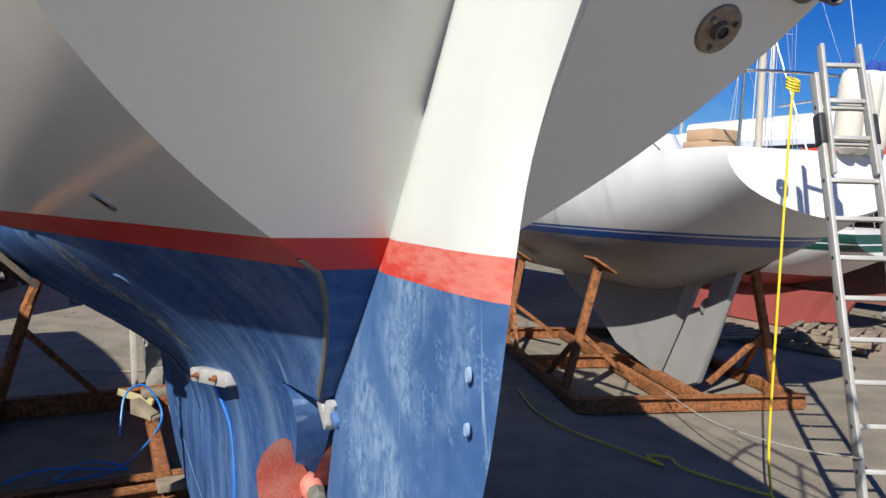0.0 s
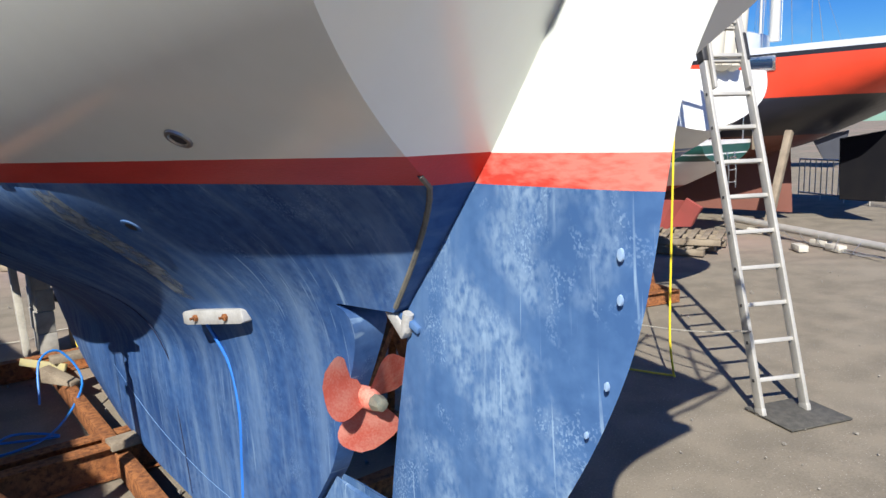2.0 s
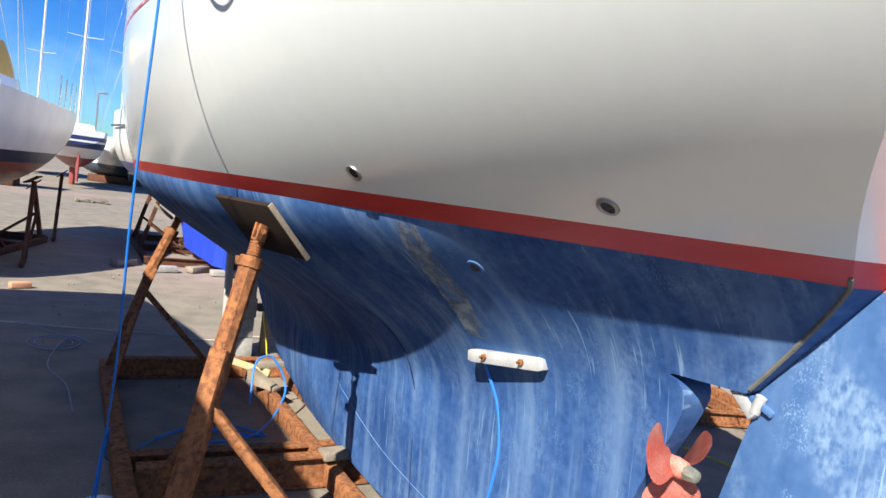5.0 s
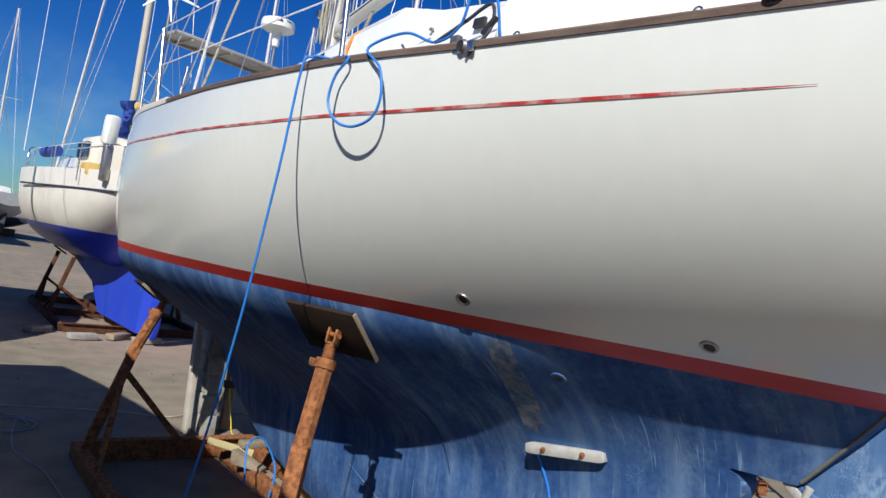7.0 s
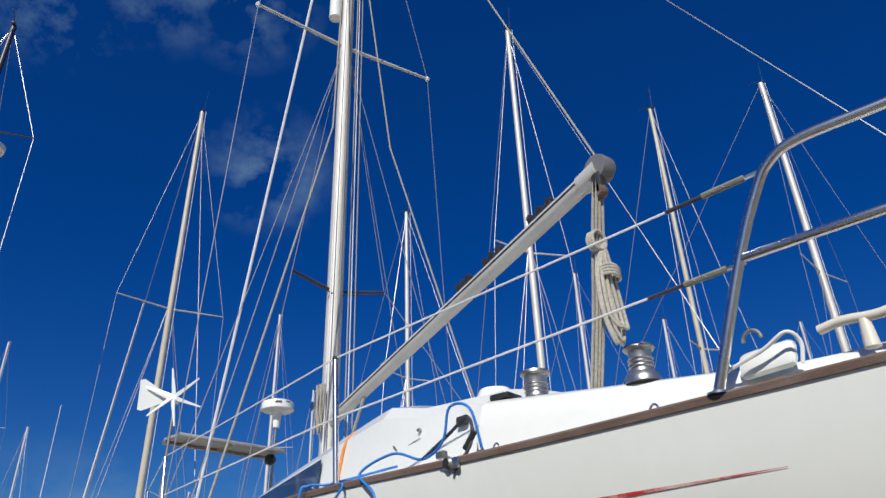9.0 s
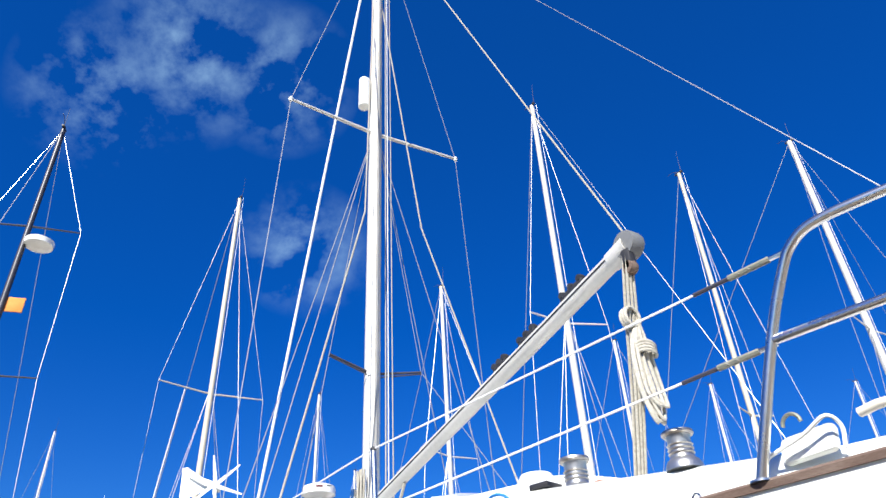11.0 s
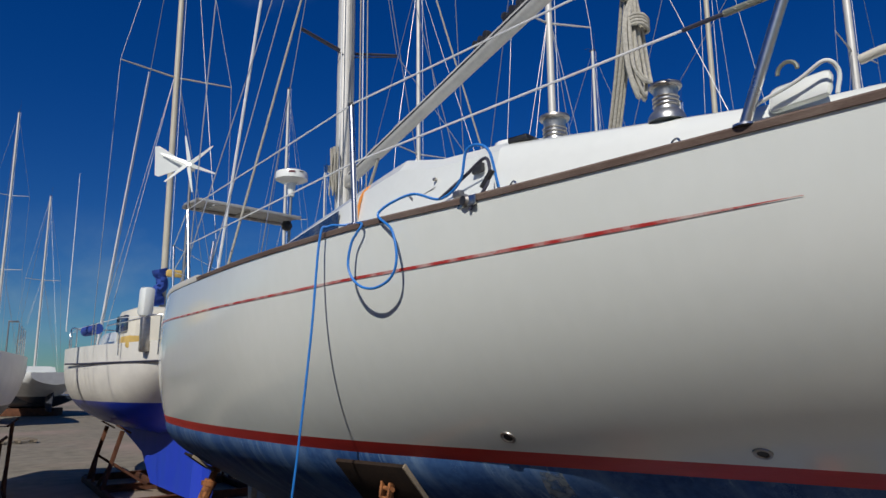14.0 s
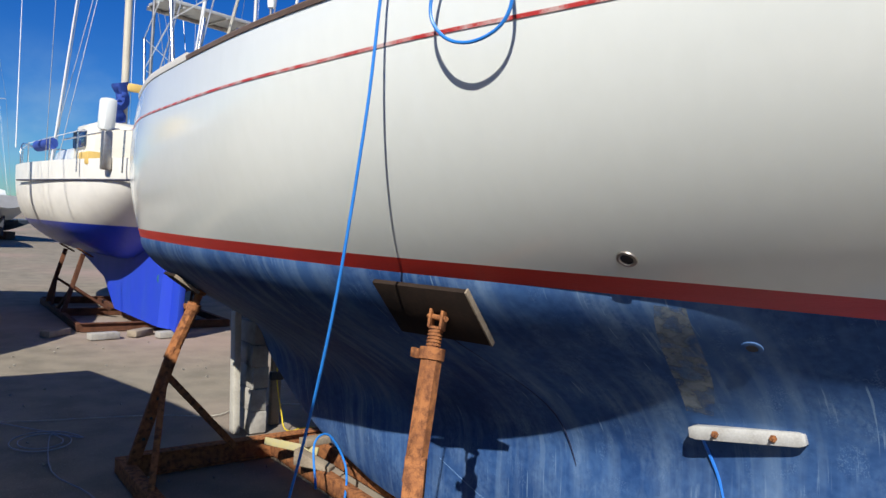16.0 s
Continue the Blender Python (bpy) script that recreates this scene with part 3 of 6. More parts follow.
STAINED = material("stained steel", (0.30, 0.265, 0.215), (0.17, 0.14, 0.11), rough=0.42, metal=0.65, scale=45, fine=220, amount=0.9)
ex = part("exhaust_flange", lathe([(0.012, -0.02), (0.012, 0.016), (0.017, 0.018), (0.019, 0.006), (0.043, 0.007), (0.0465, 0.005), (0.048, 0.0)], transom_frame(1.014, 2.293), 32), STAINED, yacht, "round steel exhaust flange")
part("exhaust_hole", lathe([(0.0118, -0.01), (0.0118, 0.012)], transom_frame(1.014, 2.293), 20), BLACK, ex)
for k in range(3):
    a = 2.1 * k + 0.5
    part("bolt", lathe([(0.006, 0.004), (0.006, 0.011), (0.003, 0.013)], transom_frame(1.014, 2.293) @ at(0.034 * math.cos(a), 0.034 * math.sin(a), 0.003), 8), BRONZE, ex)
GREY_PLASTIC = material("grey plastic", (0.16, 0.165, 0.165), (0.12, 0.12, 0.12), rough=0.5, scale=8)
pp = part("outlet_flange", lathe([(0.042, 0.0), (0.042, 0.012), (0.03, 0.016), (0.03, 0.0)], transom_frame(1.155, 2.386), 24), GREY_PLASTIC, yacht, "dark grey plastic outlet")
part("outlet_pipe", lathe([(0.024, 0.0), (0.027, 0.01), (0.027, 0.075), (0.022, 0.075), (0.022, 0.02)], transom_frame(1.155, 2.386) @ at(0, 0, 0, -8, 0, 0), 20), GREY_PLASTIC, pp)

# sealant seam down the stern post edge, and the gudgeon at the rudder
pts = []
for z in np.linspace(1.85, 1.49, 14):
    y = aft_line(z) + cut(z)
    pts.append((CX - half_breadth(y, z) - 0.001, y + 0.004, z))
part("seam", tube(pts, 0.007, 6), material("old sealant", (0.16, 0.15, 0.12), (0.08, 0.08, 0.07), rough=0.9, scale=30, bump=0.004), yacht, "crusty grey sealant seam")
gu = part("gudgeon", box((0.085, 0.10, 0.035), at(CX, 1.635, 1.445, 40, 0, 0), 0.006), ANODE, rudder, "cast metal rudder gudgeon")
part("pin", rod((CX - 0.03, 1.60, 1.425), (CX - 0.03, 1.585, 1.475), 0.016), ANODE, gu)
part("strap", box((0.07, 0.09, 0.02), at(CX, 1.585, 1.45, 20, 0, 0), 0.004), RUDDER_BLUE, gu)

PALE_SPOT = material("pale filler", (0.28, 0.40, 0.56), (0.2, 0.32, 0.52), rough=0.7, scale=30)
# pale scrubbed spots near the trailing edge of the rudder
for y, z, r in ((0.905, 1.705, 0.02), (0.905, 1.62, 0.017), (0.935, 1.445, 0.015), (0.985, 1.33, 0.012)):
    ym = (te(z) + 0.10)
    part("filler_spot", lathe([(r * 1.1, -0.004), (r, 0.0015), (r * 0.5, 0.002)], at(CX - 0.025, y + 0.01, z, 0, -90, 0) @ Matrix.Diagonal((0.6, 0.32, 1, 1)), 14), PALE_SPOT, rudder, "pale filler spot")


def prop_blade(m):
    bm = bmesh.new()
    rows = []
    for k in range(11):
        r = 0.02 + 0.148 * k / 10
        f = k / 10
        w = 0.018 + 0.078 * math.sin(math.pi * min(1, 0.92 * f ** 1.25 + 0.05)) ** 0.8 * (1 if f < 0.8 else math.sqrt(max(0, 1 - ((f - 0.8) / 0.21) ** 2)))
        tw = radians(36 - 18 * f)
        rows.append([(u * w * math.cos(tw) + 0.02 * f * f, u * w * math.sin(tw), r) for u in np.linspace(-1, 1, 9)])
    grid(bm, rows)
    bmesh.ops.solidify(bm, geom=bm.faces[:], thickness=0.007)
    bmesh.ops.transform(bm, matrix=m, verts=bm.verts[:])
    return bm


prop = thing("propeller", "", "")
tagged(prop, "three-bladed propeller in faded red paint")
prop.parent = yacht
PM = at(CX, 1.865, 1.155)
for a in (56, 176, 296):
    part("blade", prop_blade(PM @ at(0, 0, 0, 0, a + 0, 0)), PROP_RED, prop)
part("hub", lathe([(0.030, -0.04), (0.034, 0.0), (0.03, 0.035), (0.022, 0.045)], PM @ at(0, 0, 0, 90, 0, 0), 18), PROP_RED, prop)
part("nut", lathe([(0.024, 0.04), (0.026, 0.06), (0.02, 0.085), (0.01, 0.09)], PM @ at(0, 0, 0, 90, 0, 0), 8), BRONZE, prop, "pitted bronze nut")
part("shaft", rod((CX, 1.9, 1.16), (CX, 2.12, 1.19), 0.016), BRONZE, prop)
part("bearing", box((0.065, 0.06, 0.09), at(CX, 1.975, 1.175, -5, 0, 0), 0.012), BRONZE, prop, "corroded bronze bearing")

# bright blue run and dark seams on the keel
def keel_line(pts, r, mat, name, label):
    part(name, tube(spline([on_hull(y, z, 0.0005) for y, z in pts], 6), r, 6), mat, yacht, label)


PALE_BLUE = material("fresh blue paint run", (0.03, 0.20, 0.70), rough=0.5)
DARK_BLUE = material("dark seam", (0.012, 0.02, 0.06), rough=0.8)
KEEL_PALE = material("pale worn blue", (0.14, 0.25, 0.42), (0.08, 0.17, 0.35), rough=0.7, scale=30)
keel_line([(2.86, 1.24), (2.80, 1.05), (2.76, 0.85), (2.80, 0.62), (2.84, 0.42)], 0.007, PALE_BLUE, "paint_run", "fresh bright blue paint run")
keel_line([(3.75, 1.55), (3.62, 1.2), (3.55, 0.9), (3.52, 0.6), (3.5, 0.2)], 0.003, DARK_BLUE, "keel_seam", "dark hairline seam in the keel")
keel_line([(4.6, 0.62), (4.2, 0.5), (3.8, 0.42), (3.3, 0.38), (2.9, 0.38), (2.6, 0.32)], 0.002, KEEL_PALE, "keel_joint", "pale line along the keel foot")


# a pale scrape down the bilge
def stain_band():
    bm = bmesh.new()
    rows = []
    for k in range(14):
        f = k / 13
        yc, z, w = 2.68 + 0.15 * f, 1.80 - 0.46 * f, 0.050 + 0.020 * math.sin(3.0 * f)
        rows.append([on_hull(yc + u * w, z, 0.0012) for u in (-1, -0.4, 0.4, 1)])
    grid(bm, rows)
    return bm


STAIN = material("scraped pale primer", (0.26, 0.30, 0.32), (0.12, 0.17, 0.25), rough=0.7, scale=12, fine=80, amount=0.9)
nt_ = STAIN.node_tree
na, ra, ca = nt_.nodes.new("ShaderNodeTexNoise"), nt_.nodes.new("ShaderNodeMapRange"), nt_.nodes.new("ShaderNodeTexCoord")
na.inputs["Scale"].default_value, na.inputs["Detail"].default_value = 14, 6
ra.inputs["From Min"].default_value, ra.inputs["From Max"].default_value, ra.inputs["To Max"].default_value = 0.34, 0.62, 0.9
nt_.links.new(ca.outputs["Object"], na.inputs["Vector"])
nt_.links.new(na.outputs["Fac"], ra.inputs["Value"])
nt_.links.new(ra.outputs[0], nt_.nodes["Principled BSDF"].inputs["Alpha"])
part("scrape", stain_band(), STAIN, yacht, "pale scraped band on the bilge")

# ---- the other boats ----


def yacht_hull(L, B, zw, zs, zk, tr, rake, sheer_rise=0.3, full=2.6, stern=0.62, tuck=0.75):
    """A lofted hull shell from the stern (y=0) to the bow (y=L), both sides, with transom and deck."""
    bm = bmesh.new()
    ns, nt = 40, 22
    sides = []
    sh = lambda s: zs + sheer_rise * (max(0, s - 0.3) / 0.7) ** 2
    zb = lambda s: zk + (zs - zk) * (stern * max(0, (0.28 - s) / 0.28) ** 1.6 + 0.95 * max(0, (s - 0.6) / 0.4) ** 2.4)
    bs = lambda s: (B / 2) * ((1 - (1 - tr) * ((0.45 - s) / 0.45) ** 2) if s < 0.45 else max(0.0, 1 - ((s - 0.45) / 0.55) ** 2.3))
    for sign in (-1, 1):
        rows = []
        for j in range(nt + 1):
            t = j / nt
            row = []
            for i in range(ns + 1):
                s = i / ns
                z = zb(s) + (sh(s) - zb(s)) * t
                hb = bs(s) * (1 - (1 - t) ** full) ** tuck if t > 0 else 0.0
                y = s * L + rake * (sh(s) - z) * (1 - s) - 0.55 * (sh(s) - z) * s ** 3
                row.append((sign * hb, y, z))
            rows.append(row)
        sides.append(grid(bm, rows))
    p, q = sides
    for a, b in zip(range(nt), range(1, nt + 1)):
        bm.faces.new((p[a][0], p[b][0], q[b][0], q[a][0]))
    for i in range(ns):
        bm.faces.new((p[-1][i], p[-1][i + 1], q[-1][i + 1], q[-1][i]))
    bmesh.ops.remove_doubles(bm, verts=bm.verts[:], dist=0.0005)
    return bm


def fin(outline, half, mat, parent, name, label=""):
    """A keel or rudder with its side outline (y, z), full in the middle."""
    bm = bmesh.new()
    c = Vector((sum(y for y, z in outline) / len(outline), sum(z for y, z in outline) / len(outline)))
    ring = [bm.verts.new((0, y, z)) for y, z in outline]
    for sign in (-1, 1):
        inner = [bm.verts.new((sign * half, c.x + (y - c.x) * 0.93, c.y + (z - c.y) * 0.97)) for y, z in outline]
        for i in range(len(ring)):
            j = (i + 1) % len(ring)
            bm.faces.new((ring[i], ring[j], inner[j], inner[i]))
        bm.faces.new(inner)
    return part(name, bm, mat, parent, label)


def mast_parts(parent, x, y, z0, z1, r=0.07, spreaders=(0.5,), span=0.9, mat=None, beam=1.3, fore=None, aft=None, wire=0.006, boom=None, extras=True):
    """Mast, spreaders, shrouds and stays."""
    mat = mat or MAST_GREY
    H = z1 - z0
    m = part("mast", rod((x, y, z0), (x, y, z1), r, r * 0.72, 12), mat, parent, "tall metal mast")
    part("masthead", box((0.06, 0.22, 0.05), at(x, y, z1 + 0.02), 0.01), BLACK, m)
    if extras:
        part("antenna", rod((x + 0.03, y - 0.05, z1), (x + 0.05, y - 0.08, z1 + 0.7), 0.006, 0.003, 6), WIRE_DARK, m)
        part("wind_vane", tube([(x, y, z1 + 0.05), (x, y + 0.18, z1 + 0.16), (x, y + 0.32, z1 + 0.16)], 0.006, 6), WIRE_DARK, m)
    for f in spreaders:
        z = z0 + H * f
        for sg in (-1, 1):
            part("spreader", rod((x, y, z), (x + sg * span, y - 0.12, z + 0.05), 0.022, 0.014, 8), mat, m)
    prev = [(x - beam, y - 0.1, z0 - 0.6), (x + beam, y - 0.1, z0 - 0.6)]
    for k, sg in ((0, -1), (1, 1)):
        pts = [prev[k]] + [(x + sg * span, y - 0.12, z0 + H * f + 0.05) for f in spreaders] + [(x, y, z1 - 0.05)]
        part("shroud", tube(pts, wire, 5), WIRE, m)
        f = spreaders[0]
        part("shroud", tube([(x + sg * beam * 0.95, y + 0.25, z0 - 0.6), (x + sg * 0.05, y, z0 + H * f)], wire, 5), WIRE, m)
        part("shroud", tube([(x + sg * beam * 0.95, y - 0.45, z0 - 0.6), (x + sg * 0.05, y, z0 + H * f)], wire, 5), WIRE, m)
    if fore:
        part("forestay", tube([fore, (x, y, z1)], wire * 1.3, 6), WIRE, m)
    if aft:
        part("backstay", tube([aft, (x, y, z1)], wire, 5), WIRE, m)
    part("halyard", tube([(x + 0.08, y - 0.1, z0), (x + 0.07, y - 0.09, z1)], wire * 0.9, 5), WIRE_WHITE, m)
    return m


def stand(name, x, y, h, inx, label, mats, group, m=None):
    """A tripod boat stand: base beam, upright, braces, screw and pad."""
    st = thing(name, label, "boat stand", m, group)
    top = Vector((x + inx, y, h))
    part("upright", bar((x, y, 0.0), top, 0.07, 0.07), mats, st)
    part("brace", bar((x + inx * 0.45, y, h * 0.5), (x, y + 0.55, 0.02), 0.05, 0.05), mats, st)
    part("brace", bar((x + inx * 0.45, y, h * 0.5), (x, y - 0.55, 0.02), 0.05, 0.05), mats, st)
    part("foot_bar", bar((x, y - 0.6, 0.03), (x, y + 0.6, 0.03), 0.06, 0.06), mats, st)
    part("pad", box((0.25, 0.3, 0.02), at(top.x, top.y, top.z + 0.02, 0, -math.copysign(40, inx), 0), 0.004), mats, st)
    return st


WHITE, GREY_AF = (0.78, 0.78, 0.75), (0.30, 0.30, 0.30)
PAINT_WB = banded("white hull with grey underbody", [(1.62, (0.30, 0.295, 0.28)), (1.69, (0.025, 0.10, 0.36)), (1.70, WHITE), (1.725, (0.03, 0.12, 0.36)), (9, WHITE)])
PAINT_BB = banded("cream hull with blue underbody", [(1.79, (0.012, 0.045, 0.50)), (9, (0.74, 0.71, 0.63))])
PAINT_GREEN = banded("green and white hull", [(0.92, (0.30, 0.05, 0.045)), (1.36, WHITE), (1.46, (0.02, 0.09, 0.075)), (1.48, WHITE), (1.62, (0.02, 0.09, 0.075)), (9, WHITE)])
PAINT_RB = banded("red and black hull", [(1.70, (0.17, 0.065, 0.045)), (2.38, (0.014, 0.016, 0.026)), (3.07, (0.68, 0.055, 0.02)), (3.15, (0.014, 0.014, 0.018)), (9, (0.55, 0.58, 0.62))])
PAINT_NAVY = banded("navy and white hull", [(1.5, (0.20, 0.04, 0.03)), (2.0, (0.72, 0.72, 0.72)), (2.3, (0.02, 0.04, 0.14)), (2.4, WHITE), (2.6, (0.02, 0.04, 0.14)), (9, WHITE)])
PAINT_WHITE = banded("white hull with dark underbody", [(1.2, (0.05, 0.06, 0.08)), (9, WHITE)])
PAINT_RED_UNDER = banded("white hull with red underbody", [(1.57, (0.36, 0.085, 0.035)), (1.77, (0.03, 0.03, 0.05)), (9, (0.76, 0.74, 0.68))])


def simple_yacht(label, x, y, turn, L, B, zw, zs, zk, paint, tr=0.75, rake=0.3, keel="fin", under=None, mast=None, cabin=True, rise=0.3, full=2.6, foot=0.0, stern=0.62, span=0.3, tuck=0.75):
    yt = thing("moored_yacht", label, "sailing yacht", pose(x, y, 0, 0, 0, turn), "yachts ashore in the yard")
    part("hull", yacht_hull(L, B, zw, zs, zk, tr, rake, rise, full, stern, tuck), paint, yt, angle=32)
    if keel == "fin":
        fin([(0.36 * L, zk + 0.15), (0.60 * L, zk + 0.15), (0.56 * L, foot), (0.40 * L, foot)], 0.11, under, yt, "keel")
        fin([(0.06 * L, zk + 0.75), (0.2 * L, zk + 0.45), (0.15 * L, 0.35), (0.08 * L, 0.3)], 0.05, under, yt, "rudder")
    elif keel == "long":
        fin([(0.11 * L, zw - 0.35), (0.70 * L, zk + 0.25), (0.64 * L, 0.4), (0.52 * L, foot), (0.16 * L, foot)], 0.14, under, yt, "keel")
        fin([(0.105 * L, zw - 0.3), (0.155 * L, 0.16), (0.09 * L, 0.2), (0.06 * L, zw - 0.45)], 0.04, under, yt, "rudder")
    if cabin:
        bm = bmesh.new()
        rows = []
        for k, s in enumerate(np.linspace(0.36, 0.72, 10)):
            w = B * 0.30 * (1 - max(0, s - 0.5) * 1.5)
            h = 0.36 * min(1, (0.74 - s) / 0.12) + 0.03
            zz = zs + rise * (max(0, s - 0.3) / 0.7) ** 2
            rows.append([(-w, s * L, zz - 0.02), (-w * 0.9, s * L, zz + h * 0.85), (-w * 0.6, s * L, zz + h), (w * 0.6, s * L, zz + h), (w * 0.9, s * L, zz + h * 0.85), (w, s * L, zz - 0.02)])
        vs = grid(bm, rows)
        for r in (vs[0], vs[-1]):
            bm.faces.new(r)
        part("cabin", bm, GELCOAT, yt, "white coachroof")
    if mast:
        my, top, r, sp, mt = mast
        mast_parts(yt, 0, my, zs + 0.3, top, r, sp, B * span, mt, B * 0.45, fore=(0, L * 0.97, zs + rise), aft=(0, 0.2, zs))
    return yt


UNDER_GREY = material("grey antifouling", (0.30, 0.295, 0.28), (0.24, 0.24, 0.23), rough=0.7, scale=3)
UNDER_BLUE = material("bright blue antifouling", (0.012, 0.045, 0.50), (0.015, 0.06, 0.42), rough=0.6, scale=4, stretch=(1, 1, 0.3))
UNDER_RED = material("red antifouling", (0.30, 0.06, 0.05), (0.2, 0.05, 0.04), rough=0.8, scale=3)
UNDER_BROWN = material("brown antifouling", (0.17, 0.065, 0.045), (0.14, 0.05, 0.035), rough=0.8, scale=2)
# near-black that stands for the shade below the red yacht's stern
UNDER_SHADE = material("shade-black underbody", (0.008, 0.008, 0.010), (0.014, 0.013, 0.013), rough=0.95, scale=3)
UNDER_SHADE.node_tree.nodes["Principled BSDF"].inputs["Specular IOR Level"].default_value = 0.1
UNDER_DARK = material("dark antifouling", (0.05, 0.055, 0.07), rough=0.8, scale=2)


wb = simple_yacht("white yacht with blue line and grey underbody on a rusty cradle", 5.32, 3.78, -9, 9.4, 2.9, 1.5, 2.44, 0.98, PAINT_WB, tr=0.68, rake=-0.22, keel="none", under=UNDER_GREY, mast=(5.5, 14.7, 0.075, (0.5,), MAST_GREY))
fin([(0.85, 1.47), (1.12, 1.5), (1.28, 1.22), (1.36, 0.95), (1.60, 0.90), (2.06, 0.10), (1.62, 0.05), (1.44, 0.13), (1.22, 0.60)], 0.035, UNDER_GREY, wb, "rudder", "grey rudder blade")
fin([(1.64, 0.93), (1.56, 1.10), (1.42, 1.25), (1.25, 1.5), (5.0, 1.35), (4.35, 0.83), (3.38, 0.51), (2.92, 0.24), (2.10, 0.08)], 0.10, UNDER_GREY, wb, "keel", "grey keel")
bb = simple_yacht("cream yacht with bright blue underbody on stands", 1.36, 12.3, 4.5, 9.3, 3.0, 1.9, 2.84, 1.12, PAINT_BB, tr=0.6, rake=0.1, keel="none", under=UNDER_BLUE, mast=(3.7, 14.7, 0.075, (0.5,), MAST_WOOD), rise=0.08, span=0.41, full=3.8, tuck=0.85)
fin([(0.30, 1.45), (0.62, 1.5), (0.80, 0.14), (0.52, 0.10), (0.42, 0.3)], 0.045, UNDER_BLUE, bb, "rudder", "bright blue rudder")
fin([(0.66, 1.3), (0.60, 1.6), (7.0, 1.4), (5.2, 1.0), (4.0, 0.72), (3.25, 0.16), (0.84, 0.12)], 0.15, UNDER_BLUE, bb, "keel", "bright blue long keel")
gb = simple_yacht("small white yacht with green stripe and red underbody", 10.35, 6.3, 2, 6.8, 1.9, 1.0, 1.68, 0.62, PAINT_GREEN, tr=0.85, rake=0.05, keel="long", under=UNDER_RED, mast=(2.3, 13.7, 0.065, (0.45,), MAST_WOOD))
rb = simple_yacht("large red and black steel yacht with brown underbody", 14.1, 4.6, 6, 13, 4.2, 2.1, 3.26, 1.12, PAINT_RB, tr=0.85, rake=0.1, keel="none", under=UNDER_BROWN, rise=0.4, full=4.2, tuck=0.62, mast=(2.75, 15.3, 0.10, (0.5,), MAST_GREY))
fin([(2.35, 1.5), (10.0, 1.4), (8.6, 0.12), (2.25, 0.12)], 0.14, UNDER_BROWN, rb, "keel", "brown steel keel plate")
# rudder plate with the shade under the hull painted in as black
fin([(0.6, 1.75), (1.45, 1.6), (1.4, 0.42), (0.6, 0.4)], 0.06, UNDER_SHADE, rb, "rudder", "rudder plate coloured black for the shade there")
lb = simple_yacht("cream yacht with black stripe, red underbody and tan cover", -2.1, 18.4, 165, 9.2, 3.0, 1.7, 2.64, 0.95, PAINT_RED_UNDER, tr=0.6, rake=0.25, stern=0.45, keel="none", under=UNDER_RED, full=3.0, mast=(4.9, 13.4, 0.07, (0.45, 0.75), material("dark mast", (0.05, 0.05, 0.06), rough=0.4, metal=0.3)), rise=0.35)
fin([(3.2, 1.3), (7.5, 1.2), (6.8, 0.13), (4.0, 0.13)], 0.14, UNDER_RED, lb, "keel")
nb = simple_yacht("white yacht with navy stripes and red underbody", -0.9, 39, 3, 10.5, 2.9, 1.6, 2.9, 0.9, PAINT_NAVY, tr=0.7, under=UNDER_RED, mast=(4.0, 16.5, 0.07, (0.35, 0.65), MAST_GREY))
fb = simple_yacht("white yacht with dark underbody seen from astern", 2.3, 47, 12, 10.0, 3.4, 1.3, 2.6, 0.7, PAINT_WHITE, tr=0.85, under=UNDER_DARK, mast=(4.5, 14.0, 0.07, (0.5,), MAST_GREY))
for x, y, tn, L, top, sp, paint, under, lab in (
        (7.8, 11.3, 8, 9.0, 13.2, (0.5,), PAINT_WHITE, UNDER_DARK, "white yacht with dark underbody and furled sail"),
        (7.0, 21.2, -5, 9.0, 13.5, (0.5,), PAINT_NAVY, UNDER_RED, "white yacht with navy stripe"),
        (16.1, 12.4, 12, 9.0, 13.6, (0.45,), PAINT_WHITE, UNDER_DARK, "white yacht with dark underbody"),
        (-3.6, 52.0, 0, 9.5, 16.0, (0.4, 0.7), PAINT_WHITE, UNDER_DARK, "far white yacht with tall mast"),
        (26, 21, 20, 9.0, 12.5, (0.5,), PAINT_NAVY, UNDER_RED, "far white yacht with navy stripe"),
        (22, 13.5, 5, 9.0, 13.5, (0.5,), PAINT_WHITE, UNDER_DARK, "white yacht with dark underbody"),
        (13.0, 30.0, 0, 9.0, 13.5, (0.5,), PAINT_WHITE, UNDER_DARK, "far white yacht with dark underbody"),
        (-7.0, 47.0, 10, 9.0, 14.0, (0.5,), PAINT_NAVY, UNDER_RED, "far white yacht with navy stripe"),
        (31, 12, 15, 10.0, 14.5, (0.5,), PAINT_WHITE, UNDER_DARK, "far white yacht with dark underbody")):
    simple_yacht(lab, x, y, tn, L, 2.9, 1.4, 2.6, 0.8, paint, under=under, mast=(4.2, top, 0.07, sp, MAST_GREY))

# added unseen neighbour to port, whose shadow lies over the ground and cradle's foot
pb_ = simple_yacht("unseen white yacht with dark underbody, added to shade the lane", -4.65, 8.2, 180, 10.2, 3.5, 1.6, 3.38, 0.9, PAINT_WHITE, tr=0.62, rake=0.1, keel="long", under=UNDER_DARK)
# a second yacht out of view, added to shade ground and cut bounced light
simple_yacht("unseen cream yacht with red underbody, added to shade the yard", -7.4, -3.6, 180, 9.5, 3.3, 1.6, 3.3, 0.9, PAINT_RED_UNDER, tr=0.9, rake=0.1, keel="long", under=UNDER_RED)
